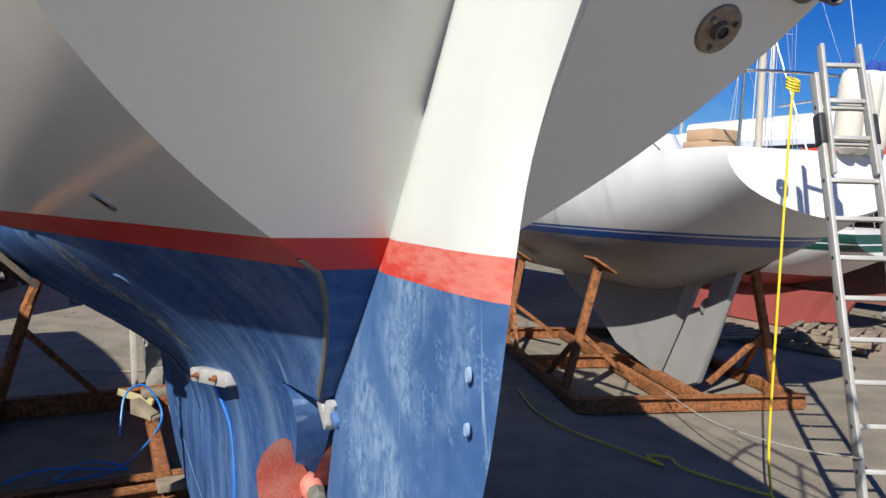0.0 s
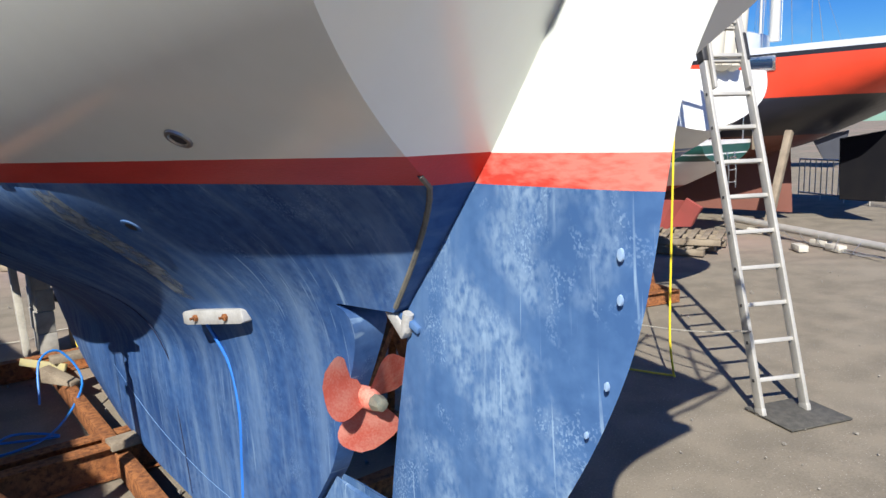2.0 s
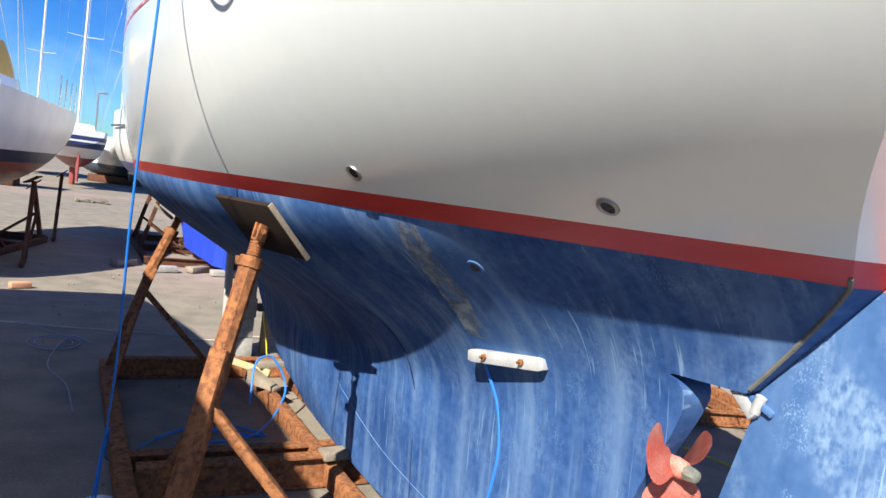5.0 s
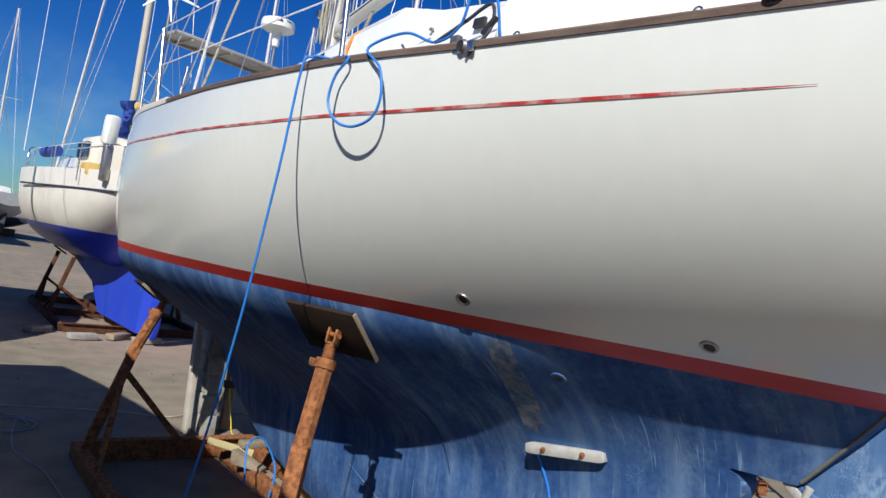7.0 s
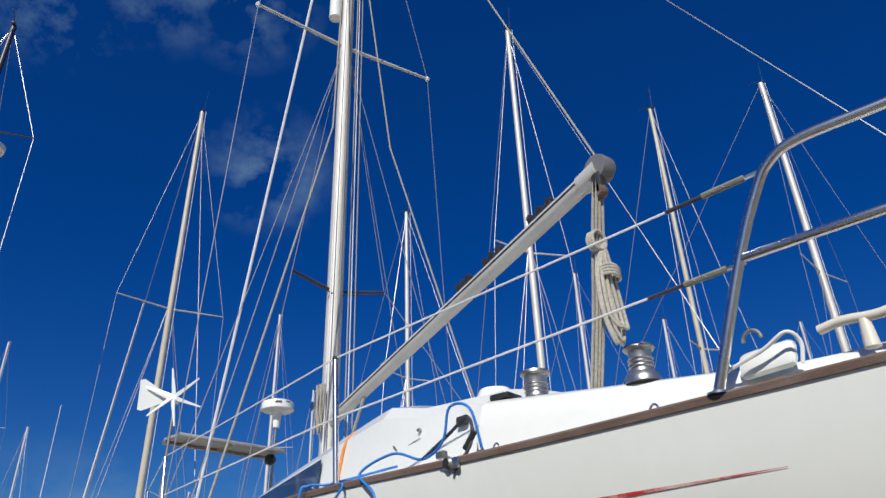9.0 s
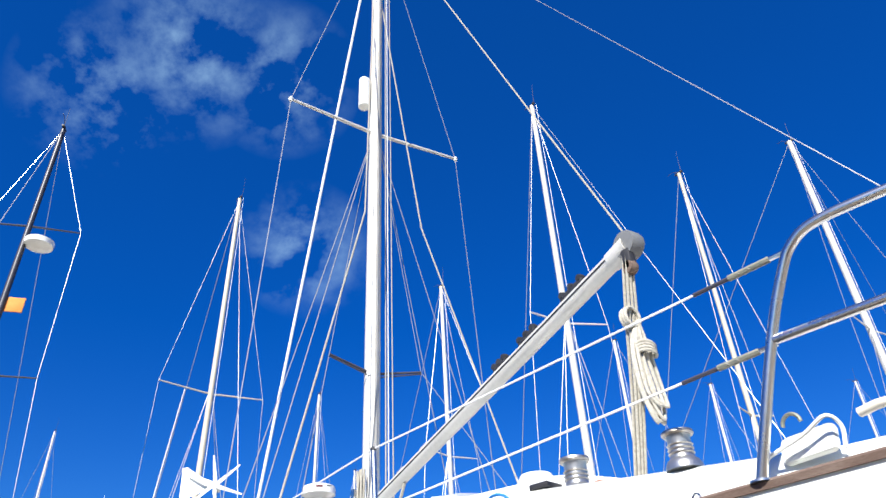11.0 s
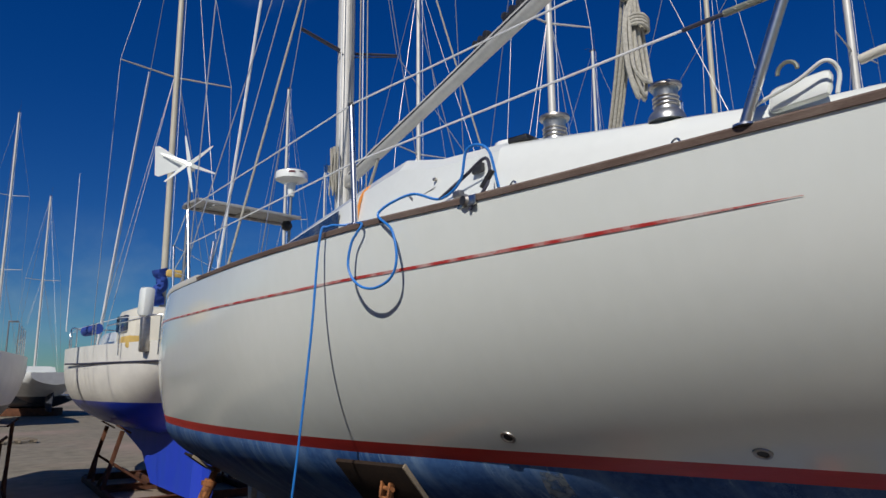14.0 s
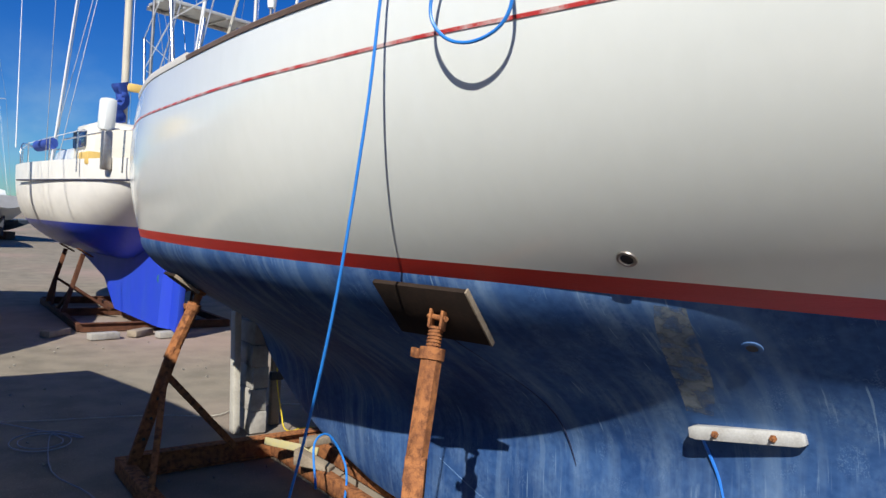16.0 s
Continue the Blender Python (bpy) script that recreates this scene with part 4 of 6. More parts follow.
part("furled_sail", tube([(0, 9.25, 2.95), (0, 7.8, 6.1), (0, 6.0, 9.9)], 0.035, 8, r_end=0.014), WIRE_WHITE, bb, "white furled headsail")

# ---- gear on the yacht's deck ----
MY = 6.17
mast_top = 13.6


def cabin_mesh():
    bm = bmesh.new()
    top = lambda y: float(np.interp(y, [2.55, 2.62, 2.75, 3.25, 3.6, 3.72, 4.2, 4.4, 6.0, 7.0, 7.6], [3.22, 3.29, 3.30, 3.355, 3.44, 3.43, 3.385, 3.36, 3.23, 3.10, 3.02]))
    half = smooth_interp([2.5, 4.0, 5.5, 7.6], [0.92, 0.95, 0.9, 0.45])
    rows = []
    for y in [2.55, 2.62, 2.75, 3.25, 3.6, 3.72, 4.2, 4.4, 4.8, 5.2, 5.6, 6.0, 6.5, 7.0, 7.3, 7.6]:
        h, w, zb = top(y), half(y), sheer(y) + 0.0
        rows.append([(CX + k * w * f, y, zb + (h - zb) * v) for k, f, v in ((-1, 1, 0), (-1, 0.985, 0.5), (-1, 0.955, 0.86), (-1, 0.90, 0.98), (-1, 0.7, 1.05), (0, 0, 1.12), (1, 0.7, 1.05), (1, 0.90, 0.98), (1, 0.955, 0.86), (1, 0.985, 0.5), (1, 1, 0))])
    vs = grid(bm, rows)
    for r in (vs[0], vs[-1]):
        bm.faces.new(r)
    return bm, half, top


cab, cab_half, cab_top = cabin_mesh()
cabin = part("cabin", cab, GELCOAT, yacht, "white moulded coachroof", angle=9)
for sg in (-1, 1):
    bm = bmesh.new()
    rows = []
    for y in np.linspace(4.32, 6.3, 14):
        w, zb, h = cab_half(y), sheer(y), cab_top(y)
        rows.append([(CX + sg * (w * (1 - 0.03 * v) + 0.006), y, zb + (h - zb) * v) for v in (0.12, 0.45, 0.80)])
    grid(bm, rows)
    part("window", bm, GLASS_DARK, cabin, "long dark tinted cabin window")


def coaming(sign):
    bm = bmesh.new()
    rows = []
    for y in list(np.linspace(0.62, 0.8, 4)) + list(np.linspace(0.9, 2.38, 14)):
        z0 = sheer(y)
        x = half_breadth(y, z0) - 0.11
        h = min(1, (y - 0.6) / 0.25) * (0.085 + 0.135 * max(0, y - 1.2))
        rows.append([(CX + sign * (x + u), y, z0 + v * h) for u, v in ((0.03, -0.1), (0.005, 0.5), (-0.02, 0.9), (-0.05, 1.0), (-0.22, 1.02), (-0.26, 0.95), (-0.27, -0.1))])
    vs = grid(bm, rows)
    for r in (vs[0], vs[-1]):
        bm.faces.new(r)
    return bm


for sg in (-1, 1):
    part("coaming", coaming(sg), GELCOAT, yacht, "white cockpit coaming", angle=45)

# the raised moulding's small fittings
part("socket", box((0.02, 0.075, 0.045), at(-0.400, 2.845, 3.178, 0, 6, 2), 0.005), BLACK, cabin, "dark instrument socket")
part("speaker", box((0.03, 0.11, 0.075), at(-0.400, 2.623, 3.159, 0, 8, 2), 0.012), material("grey hatch", (0.5, 0.5, 0.48), rough=0.5), cabin)
part("strap", tube(spline([(CX - 0.955, 4.05, 2.9), (CX - 0.94, 4.05, 3.15), (CX - 0.88, 4.02, 3.36), (CX - 0.6, 3.95, 3.44)], 5), 0.009, 6), ORANGE, cabin, "orange strap")
part("trim_block", box((0.10, 0.09, 0.022), at(-0.56, 2.33, 3.133, 0, 0, 14), 0.004), BLACK, cabin, "dark trim beside the winch")
part("seam", tube([(-0.400, 3.883, 3.083), (-0.400, 3.211, 3.173)], 0.0022, 5), GREY_PLASTIC, cabin, "fine dark seam in the moulding")
part("latch", box((0.02, 0.05, 0.012), at(-0.400, 3.439, 3.164, 40, 0, 0), 0.003), STEEL_DULL, cabin, "small steel latch")
part("lashing_eye", box((0.02, 0.02, 0.016), at(-0.400, 3.215, 3.215), 0.004), STEEL_DULL, cabin)
part("companionway_trim", box((0.34, 0.04, 0.045), at(CX - 0.45, 2.53, 3.24), 0.008), material("varnished teak", (0.35, 0.14, 0.05), (0.25, 0.1, 0.04), rough=0.3), cabin)
part("vent_cowl", lathe([(0.10, 0), (0.11, 0.03), (0.085, 0.08), (0.02, 0.10)], at(CX - 0.5, 3.1, 3.37), 14), GELCOAT, cabin)


WINCH_STEEL = material("dulled winch steel", (0.52, 0.52, 0.50), (0.40, 0.40, 0.38), rough=0.36, metal=0.9, scale=20, fine=160, amount=0.6)


def winch(x, y, z, s=1.0):
    w = thing("winch", "polished steel sheet winch on the white coaming", "winch", at(x, y, z) @ Matrix.Diagonal((s, s, s, 1)), "sheet winches")
    part("base", lathe([(0.074, 0), (0.074, 0.016), (0.064, 0.036), (0.052, 0.046)], None, 28), WINCH_STEEL, w)
    part("drum", lathe([(0.052, 0.044), (0.047, 0.06), (0.047, 0.125), (0.054, 0.142)], None, 28), WINCH_STEEL, w)
    part("rim", lathe([(0.060, 0.138), (0.066, 0.146), (0.064, 0.156), (0.05, 0.160), (0.02, 0.160)], None, 28), STEEL_DULL, w)
    for k in range(3):
        part("grip_ring", lathe([(0.050, 0.062 + 0.017 * k), (0.0535, 0.066 + 0.017 * k), (0.050, 0.070 + 0.017 * k)], None, 28), STEEL_DULL, w)
    return w


winch(-0.42, 2.30, 3.105, 0.95)
winch(-0.44, 1.74, 3.05, 0.84)


def line(pts, r, mat, parent, name="line", label="", seg=6):
    return part(name, tube(pts, r, seg), mat, parent, label)


# mast and rigging
main_mast = part("mast", rod((CX, MY, 3.1), (CX, MY, mast_top), 0.085, 0.075, 18), MAST_GREY, yacht, "tall pale aluminium mast")
part("sail_track", bar((CX, MY - 0.085, 3.5), (CX, MY - 0.078, mast_top), 0.025, 0.018, 0), ALUM, main_mast)
part("mast_winch", lathe([(0.045, 0), (0.04, 0.02), (0.035, 0.09), (0.045, 0.1)], at(CX - 0.085, MY, 4.15, 0, -90, 0), 16), STEEL, main_mast)
part("halyard_coil", tube(spline([(CX - 0.13 + 0.02 * math.sin(k), MY - 0.05 + 0.05 * math.cos(1.7 * k), 4.35 - 0.45 * (k % 2)) for k in range(14)], 4), 0.009, 6), ROPE_GREY, main_mast, "grey coiled halyards")
part("radar_reflector", lathe([(0.02, -0.27), (0.075, -0.25), (0.075, 0.25), (0.02, 0.27)], at(CX - 0.17, MY, 9.37), 18), GELCOAT, main_mast, "white cylinder reflector")
for sg in (-1, 1):
    part("spreader", rod((CX, MY, 8.71), (CX + sg * 1.16, MY - 0.07, 8.71), 0.026, 0.018, 10), MAST_GREY, main_mast)
    part("spreader_tip", lathe([(0.02, -0.03), (0.035, 0), (0.02, 0.03)], at(CX + sg * 1.17, MY - 0.07, 8.71), 10), GELCOAT, main_mast)
    part("spreader", rod((CX, MY, 5.36), (CX + sg * 0.52, MY - 0.1, 5.44), 0.016, 0.012, 8), WIRE_DARK, main_mast)
    part("spreader", rod((CX, MY - 0.05, 5.30), (CX + sg * 0.52, MY - 0.1, 5.42), 0.008, 0.008, 6), WIRE_DARK, main_mast)
    cx = CX + sg * 1.42
    line([(cx, MY - 0.1, 2.95), (CX + sg * 1.17, MY - 0.07, 8.71), (CX, MY, mast_top)], 0.005, WIRE, main_mast, "shroud", "wire shroud")
    line([(cx - sg * 0.05, MY - 0.5, 2.95), (CX + sg * 0.05, MY, 8.6)], 0.005, WIRE, main_mast, "shroud", "wire shroud")
    line([(cx - sg * 0.05, MY + 0.4, 2.95), (CX + sg * 0.05, MY, 8.6)], 0.005, WIRE, main_mast, "shroud", "wire shroud")
    line([(cx - sg * 0.1, MY - 1.5, 2.95), (CX + sg * 0.52, MY - 0.1, 5.44), (CX + sg * 0.08, MY, 8.4)], 0.004, WIRE, main_mast, "shroud", "wire shroud")
    line([(cx - sg * 0.04, MY - 1.0, 2.95), (CX + sg * 0.35, MY - 0.5, 7.0), (CX + sg * 0.06, MY, 11.5)], 0.009, ROPE_GREY, main_mast, "halyard", "grey halyard")
    part("turnbuckle", rod((cx, MY - 0.1, 2.95), (cx - sg * 0.01, MY - 0.1, 3.25), 0.012), STEEL, main_mast)
    part("turnbuckle", rod((cx - sg * 0.05, MY - 0.5, 2.95), (cx - sg * 0.09, MY - 0.48, 3.25), 0.012), STEEL, main_mast)
for dx, r, mt in ((-0.11, 0.006, WIRE_WHITE), (0.10, 0.007, ROPE_GREY), (0.13, 0.005, WIRE_WHITE), (0.18, 0.006, ROPE_GREY)):
    line([(CX + dx, MY - 0.12, 3.4), (CX + dx * 0.8, MY - 0.1, mast_top - 0.1)], r, mt, main_mast, "halyard")
line([(CX, 0.52, 3.0), (CX, MY - 0.1, mast_top)], 0.0032, WIRE, main_mast, "backstay", "pale backstay wire")
line([(CX, 10.3, 3.3), (CX, MY + 0.1, mast_top)], 0.02, WIRE_WHITE, main_mast, "forestay", "furled forestay")
line([(CX - 0.02, 2.56, 4.85), (CX, MY - 0.1, mast_top - 0.05)], 0.007, ROPE_GREY, main_mast, "topping_lift", "grey topping lift")

# boom with its tackle
boom = thing("boom", "grey aluminium boom raised above the cockpit", "boom")
B0, B1 = Vector((CX, MY - 0.12, 4.04)), Vector((CX, 2.56, 4.76))
bd = (B1 - B0).normalized()
bmm = tube([B0, B0 + bd * 0.05, B1], 0.058, 16)
boom_body = part("boom_tube", bmm, MAST_GREY, boom)
up = (Vector((0, 0, 1)) - bd * bd.z).normalized()
part("boom_track", bar(B0 + bd * 0.3 + up * 0.06, B1 - bd * 0.1 + up * 0.06, 0.02, 0.014, 0), ALUM, boom)
part("dark_groove", bar(B0 + bd * 0.1 + Vector((-0.0585, 0, 0)), B1 - bd * 0.05 + Vector((-0.0585, 0, 0)), 0.004, 0.012, 0), BLACK, boom)
cap = part("end_cap", lathe([(0.085, -0.05), (0.09, -0.03), (0.09, 0.03), (0.085, 0.05)], Matrix.Translation(B1) @ at(0, 0, 0, 0, 90, 0), 24), GREY_PLASTIC, boom, "round grey boom end fitting")
part("end_sleeve", rod(B1 - bd * 0.16, B1, 0.066, 0.07, 16), MAST_GREY, boom)
for f, s in ((0.60, 0.8), (0.70, 1.0), (0.85, 1.2)):
    p = B0 + (B1 - B0) * f + up * 0.07
    sl = part("slider", bar(p - bd * 0.10 * s, p + bd * 0.10 * s, 0.06, 0.05, 0.012), BLACK, boom, "black boom slider")
    for e in (-0.08, 0.0, 0.08):
        part("roller", lathe([(0.024, -0.03), (0.03, 0), (0.024, 0.03)], Matrix.Translation(p + bd * e * s + up * 0.03) @ at(0, 0, 0, 0, 90, 0), 12), BLACK, sl)
for f in (0.14, 0.26):
    p = B0 + (B1 - B0) * f + up * 0.07
    part("cleat", bar(p - bd * 0.06, p + bd * 0.06, 0.02, 0.03, 0.006), ALUM, boom)
part("gooseneck", box((0.07, 0.14, 0.10), at(CX, MY - 0.1, 4.02), 0.015), ALUM, boom)
part("vang", tube([B0 + bd * 0.55 - up * 0.06, (CX, MY - 0.15, 3.35)], 0.014, 8), ROPE_GREY, boom, "rope kicker")

sheet = thing("mainsheet", "thick grey braided mainsheet hanging in a coil", "rope")
top_p = B1 + Vector((-0.03, 0.0, -0.07))
block = part("block", box((0.06, 0.08, 0.16), Matrix.Translation(top_p + Vector((0, 0, -0.05))), 0.02), BLACK, sheet, "dark pulley block")
part("block_shell", lathe([(0.04, -0.03), (0.05, 0), (0.04, 0.03)], Matrix.Translation(top_p + Vector((0, 0, -0.1))) @ at(0, 0, 0, 0, 90, 0), 16), TEAK, block)
rs = random.Random(4)
for k in range(6):
    dx, dy = 0.02 * (k % 3 - 1), 0.028 * (k // 3) - 0.01
    pts = [top_p + Vector((dx, dy, 0)), top_p + Vector((dx * 1.5, dy + 0.07, -0.4)), top_p + Vector((dx * 1.3, dy + 0.16, -0.9)), Vector((CX - 0.05 + dx, 2.87 + dy, 3.05))]
    part("fall", tube(spline(pts, 5), 0.0095, 7), ROPE_GREY, sheet)
for k in range(9):
    a = k / 9
    xo, yo, zb = -0.02 + 0.07 * (a - 0.5), -0.08 - 0.03 * rs.random(), -1.08 + 0.12 * rs.random()
    pts = [top_p + Vector((0.0, -0.03, -0.44)), top_p + Vector((xo - 0.03, yo * 0.7, -0.62)), top_p + Vector((xo - 0.06, yo - 0.05, -0.9)), top_p + Vector((xo, yo - 0.09, zb)), top_p + Vector((xo + 0.06, yo - 0.02, -0.88)), top_p + Vector((xo + 0.02, yo * 0.7, -0.6)), top_p + Vector((0.01, -0.03, -0.43))]
    pts = [p + Vector((0, 0.17 * (top_p.z - p.z), 0)) for p in pts]
    part("coil_loop", tube(spline(pts, 6), 0.0095, 7), ROPE_WHITE, sheet)
for k in range(4):
    ring = [top_p + Vector((0.062 * math.cos(t), 0.04 + 0.066 * math.sin(t), -0.66 + 0.018 * k + 0.01 * math.sin(2 * t))) for t in np.linspace(0, 6.2, 18)]
    part("whipping", tube(ring, 0.0095, 7), ROPE_WHITE, sheet)
for k in range(3):
    ring = [top_p + Vector((-0.03 + 0.055 * math.cos(t), 0.02 * k + 0.04, -0.42 + 0.06 * math.sin(t))) for t in np.linspace(0, 6.2, 16)]
    part("knot", tube(ring, 0.011, 7), ROPE_WHITE, sheet)

# stern rail of steel tube
push = thing("pushpit", "polished stainless steel stern rail", "guard rail")
for sg in (-1, 1):
    f = lambda x, y, z: (CX + sg * (CX - x), y, z)
    part("top_tube", tube(spline([f(-0.525, 1.414, 2.92), f(-0.50, 1.26, 3.30), f(-0.49, 1.16, 3.49), f(-0.485, 1.10, 3.565), f(-0.47, 1.01, 3.60), f(-0.42, 0.8, 3.60), f(-0.30, 0.35, 3.60), f(-0.1, 0.12, 3.60), f(CX, 0.06, 3.60)], 6), 0.0165, 12), STEEL, push)
    part("mid_tube", tube(spline([f(-0.50, 1.26, 3.30), f(-0.43, 0.82, 3.29), f(-0.31, 0.38, 3.29), f(-0.1, 0.14, 3.29), f(CX, 0.08, 3.29)], 6), 0.0145, 12), STEEL, push)
    part("leg", rod(f(-0.37, 0.64, 2.93), f(-0.36, 0.62, 3.60), 0.0145), STEEL, push)
    part("flange", lathe([(0.035, 0), (0.035, 0.006), (0.02, 0.012)], at(*f(-0.525, 1.414, 2.915)), 16), STEEL, push)

# stanchions and lifelines
for sg in (-1, 1):
    tops = []
    for y, lean in ((3.12, 0.06), (5.75, 0.16), (8.2, 0.1)):
        b = Vector((CX + sg * (half_breadth(y, sheer(y)) - 0.03), y, sheer(y)))
        t = b + Vector((0, lean, 0.62))
        s = thing("stanchion", "polished steel stanchion on the toe rail", "stanchion", None, "stanchions along the rail")
        part("tube", rod(b, t, 0.0135), STEEL, s)
        part("cap", lathe([(0.0145, -0.01), (0.0145, 0.004), (0.008, 0.01)], Matrix.Translation(t), 12), BLACK, s)
        part("foot", box((0.06, 0.07, 0.03), Matrix.Translation(b + Vector((0, 0, 0.01))), 0.006), STEEL, s)
        tops.append((t, b + (t - b) * 0.52))
    for j, z in ((0, 3.55), (1, 3.29)):
        a = Vector((CX + sg * (CX + 0.488), 1.12 if j == 0 else 1.25, z))
        ll = thing("lifeline", "white coated wire lifeline", "lifeline", None, "lifelines")
        w = (tops[0][j] - a).normalized()
        part("shackle", tube([a, a + w * 0.06], 0.008, 6), STEEL, ll)
        part("turnbuckle", tube([a + w * 0.06, a + w * 0.2], 0.011, 8), BRONZE, ll, "corroded turnbuckle")
        part("lashing", tube(spline([a + w * (0.1 + 0.012 * k) + Vector((0.012 * math.sin(k * 2.1), 0, 0.010 * math.cos(k * 2.1))) for k in range(9)], 3), 0.0026, 5), ROPE_GREY, ll)
        part("swage", tube([a + w * 0.2, a + w * 0.33], 0.0075, 8), WIRE_DARK, ll)
        part("wire", tube([a + w * 0.33, tops[0][j], tops[1][j], tops[2][j], (CX, 10.3, 3.75 - 0.25 * j)], 0.0045, 6), WIRE_WHITE, ll)

# cleat, hatch bracket and eyes along the rail
ct = thing("deck_cleat", "pale horn cleat on the side deck", "cleat", at(-0.38, 0.98, 2.985))
part("horn", tube(spline([(0, -0.17, 0.07), (0, -0.1, 0.075), (0, 0, 0.062), (0, 0.1, 0.075), (0, 0.17, 0.07)], 5), 0.014, 10), CREAM, ct)
for dy in (-0.045, 0.045):
    part("foot", rod((0, dy, -0.02), (0, dy, 0.06), 0.022, 0.015), CREAM, ct)
seat = thing("seat_bracket", "white locker lid with bent tube bracket", "bracket", at(-0.44, 1.30, 2.96))
part("lid", box((0.03, 0.18, 0.085), at(0.02, 0.0, 0.045, 0, 15, 0), 0.02), GELCOAT, seat)
part("bracket_tube", tube(spline([(-0.03, 0.13, 0.0), (-0.03, 0.11, 0.03), (-0.03, -0.02, 0.06), (-0.03, -0.10, 0.09), (0.0, -0.12, 0.06), (0.0, -0.11, 0.0)], 5), 0.006, 8), GELCOAT, seat)
part("ring", tube([(0.0, 0.02 + 0.03 * math.cos(a), 0.11 + 0.03 * math.sin(a)) for a in np.linspace(0, 3.14, 10)], 0.006, 8), BRONZE, seat)
for y in (1.62, 2.22, 4.55):
    e = thing("pad_eye", "small steel eye on the toe rail", "eye", Matrix.Translation(on_hull(y, sheer(y), -0.02) + Vector((0, 0, 0.012))))
    part("plate", box((0.02, 0.06, 0.006), None, 0.002), STEEL, e)
    part("loop", tube([(0, 0.018 * math.cos(a), 0.022 * math.sin(a)) for a in np.linspace(0, 3.14, 8)], 0.004, 6), STEEL, e)

# fairlead in the rail
fl = thing("fairlead", "steel fairlead set into the toe rail", "fairlead", Matrix.Translation(on_hull(2.42, sheer(2.42), 0.002)))
part("plate", box((0.012, 0.12, 0.04), at(0, 0, -0.008), 0.004), STEEL, fl)
part("throat", lathe([(0.02, -0.012), (0.027, 0.0), (0.02, 0.012)], at(-0.004, 0, -0.004, 0, 90, 0), 18), STEEL_DULL, fl)
part("hole", lathe([(0.019, -0.014), (0.019, 0.010)], at(-0.004, 0, -0.004, 0, 90, 0), 14), BLACK, fl)

# blue hose over the rail
hz = thing("blue_hose", "bright blue water hose hanging over the rail", "hose")
r0 = on_hull(3.28, sheer(3.28), 0.01)
pts = [on_hull(3.1, 3.1, -0.35) + Vector((0, 0, -0.1)), on_hull(3.2, sheer(3.2), -0.06) + Vector((0, 0, 0.04)), r0 + Vector((0, 0, 0.035)), r0 + Vector((-0.035, 0.02, -0.03)), r0 + Vector((-0.05, 0.06, -0.5)), r0 + Vector((-0.06, 0.20, -1.2)), (-1.0, 3.75, 1.0), (-1.01, 4.02, 0.35), (-1.02, 4.15, 0.02), (-1.05, 4.22, 0.012), (-1.02, 4.3, 0.02), (-0.98, 4.45, 0.3), (-0.93, 4.75, 0.30), (-0.9, 4.95, 0.02), (-0.6, 5.3, 0.012)]
part("hanging_hose", tube(spline(pts, 7), 0.0058, 8), HOSE_BLUE, hz)
lp = [on_hull(3.25, sheer(3.25), -0.05) + Vector((0, 0, 0.03)), on_hull(3.00, sheer(3.00), 0.02) + Vector((0, 0, 0.0)), on_hull(3.05, 2.80, 0.045), on_hull(3.07, 2.69, 0.065), on_hull(3.01, 2.61, 0.08), on_hull(2.91, 2.585, 0.085), on_hull(2.81, 2.62, 0.075), on_hull(2.77, 2.70, 0.06), on_hull(2.80, 2.82, 0.035), on_hull(2.90, sheer(2.9), 0.012) + Vector((0, 0, 0.03)), on_hull(2.75, 2.9, -0.03) + Vector((0, 0, 0.07)), on_hull(2.62, 2.9, -0.06) + Vector((0, 0, 0.03)), on_hull(2.5, 2.9, -0.05) + Vector((0, 0, 0.08)), on_hull(2.45, 2.9, -0.04) + Vector((0, 0, 0.2)), on_hull(2.36, 2.9, -0.05) + Vector((0, 0, 0.18)), on_hull(2.34, 2.9, -0.08) + Vector((0, 0, 0.03))]
part("hose_loop", tube(spline(lp, 7), 0.0058, 8), HOSE_BLUE, hz)
part("hose_tail", tube(spline([(0.1, 5.6, 0.15), (0.15, 5.75, 0.42), (0.3, 5.8, 0.45), (0.4, 5.7, 0.2), (0.1, 5.3, 0.02), (-0.3, 5.2, 0.015), (-0.1, 5.5, 0.015), (0.15, 5.25, 0.015), (-0.35, 5.45, 0.015), (-0.6, 5.3, 0.015)], 6), 0.0085, 8), HOSE_BLUE, hz)
# shore rope and block beside the fairlead
dk = thing("deck_line", "dark mooring line and shackle by the fairlead", "rope")
part("rope", tube(spline([on_hull(2.62, 2.9, -0.06) + Vector((0, 0, 0.03)), on_hull(2.5, 2.9, -0.07) + Vector((0, 0, 0.10)), on_hull(2.38, 2.9, -0.06) + Vector((0, 0, 0.15)), on_hull(2.33, 2.9, -0.02) + Vector((0, 0, 0.04)), on_hull(2.40, 2.84, 0.012)], 6), 0.007, 8), WIRE_DARK, dk)
part("end", tube([on_hull(2.36, 2.9, -0.02) + Vector((0, 0, 0.02)), on_hull(2.31, 2.9, -0.02) + Vector((0, 0, 0.08))], 0.012, 8), BLACK, dk)
part("shackle", box((0.03, 0.05, 0.03), Matrix.Translation(on_hull(2.52, 2.9, -0.06) + Vector((0, 0, 0.03))), 0.008), STEEL_DULL, dk)

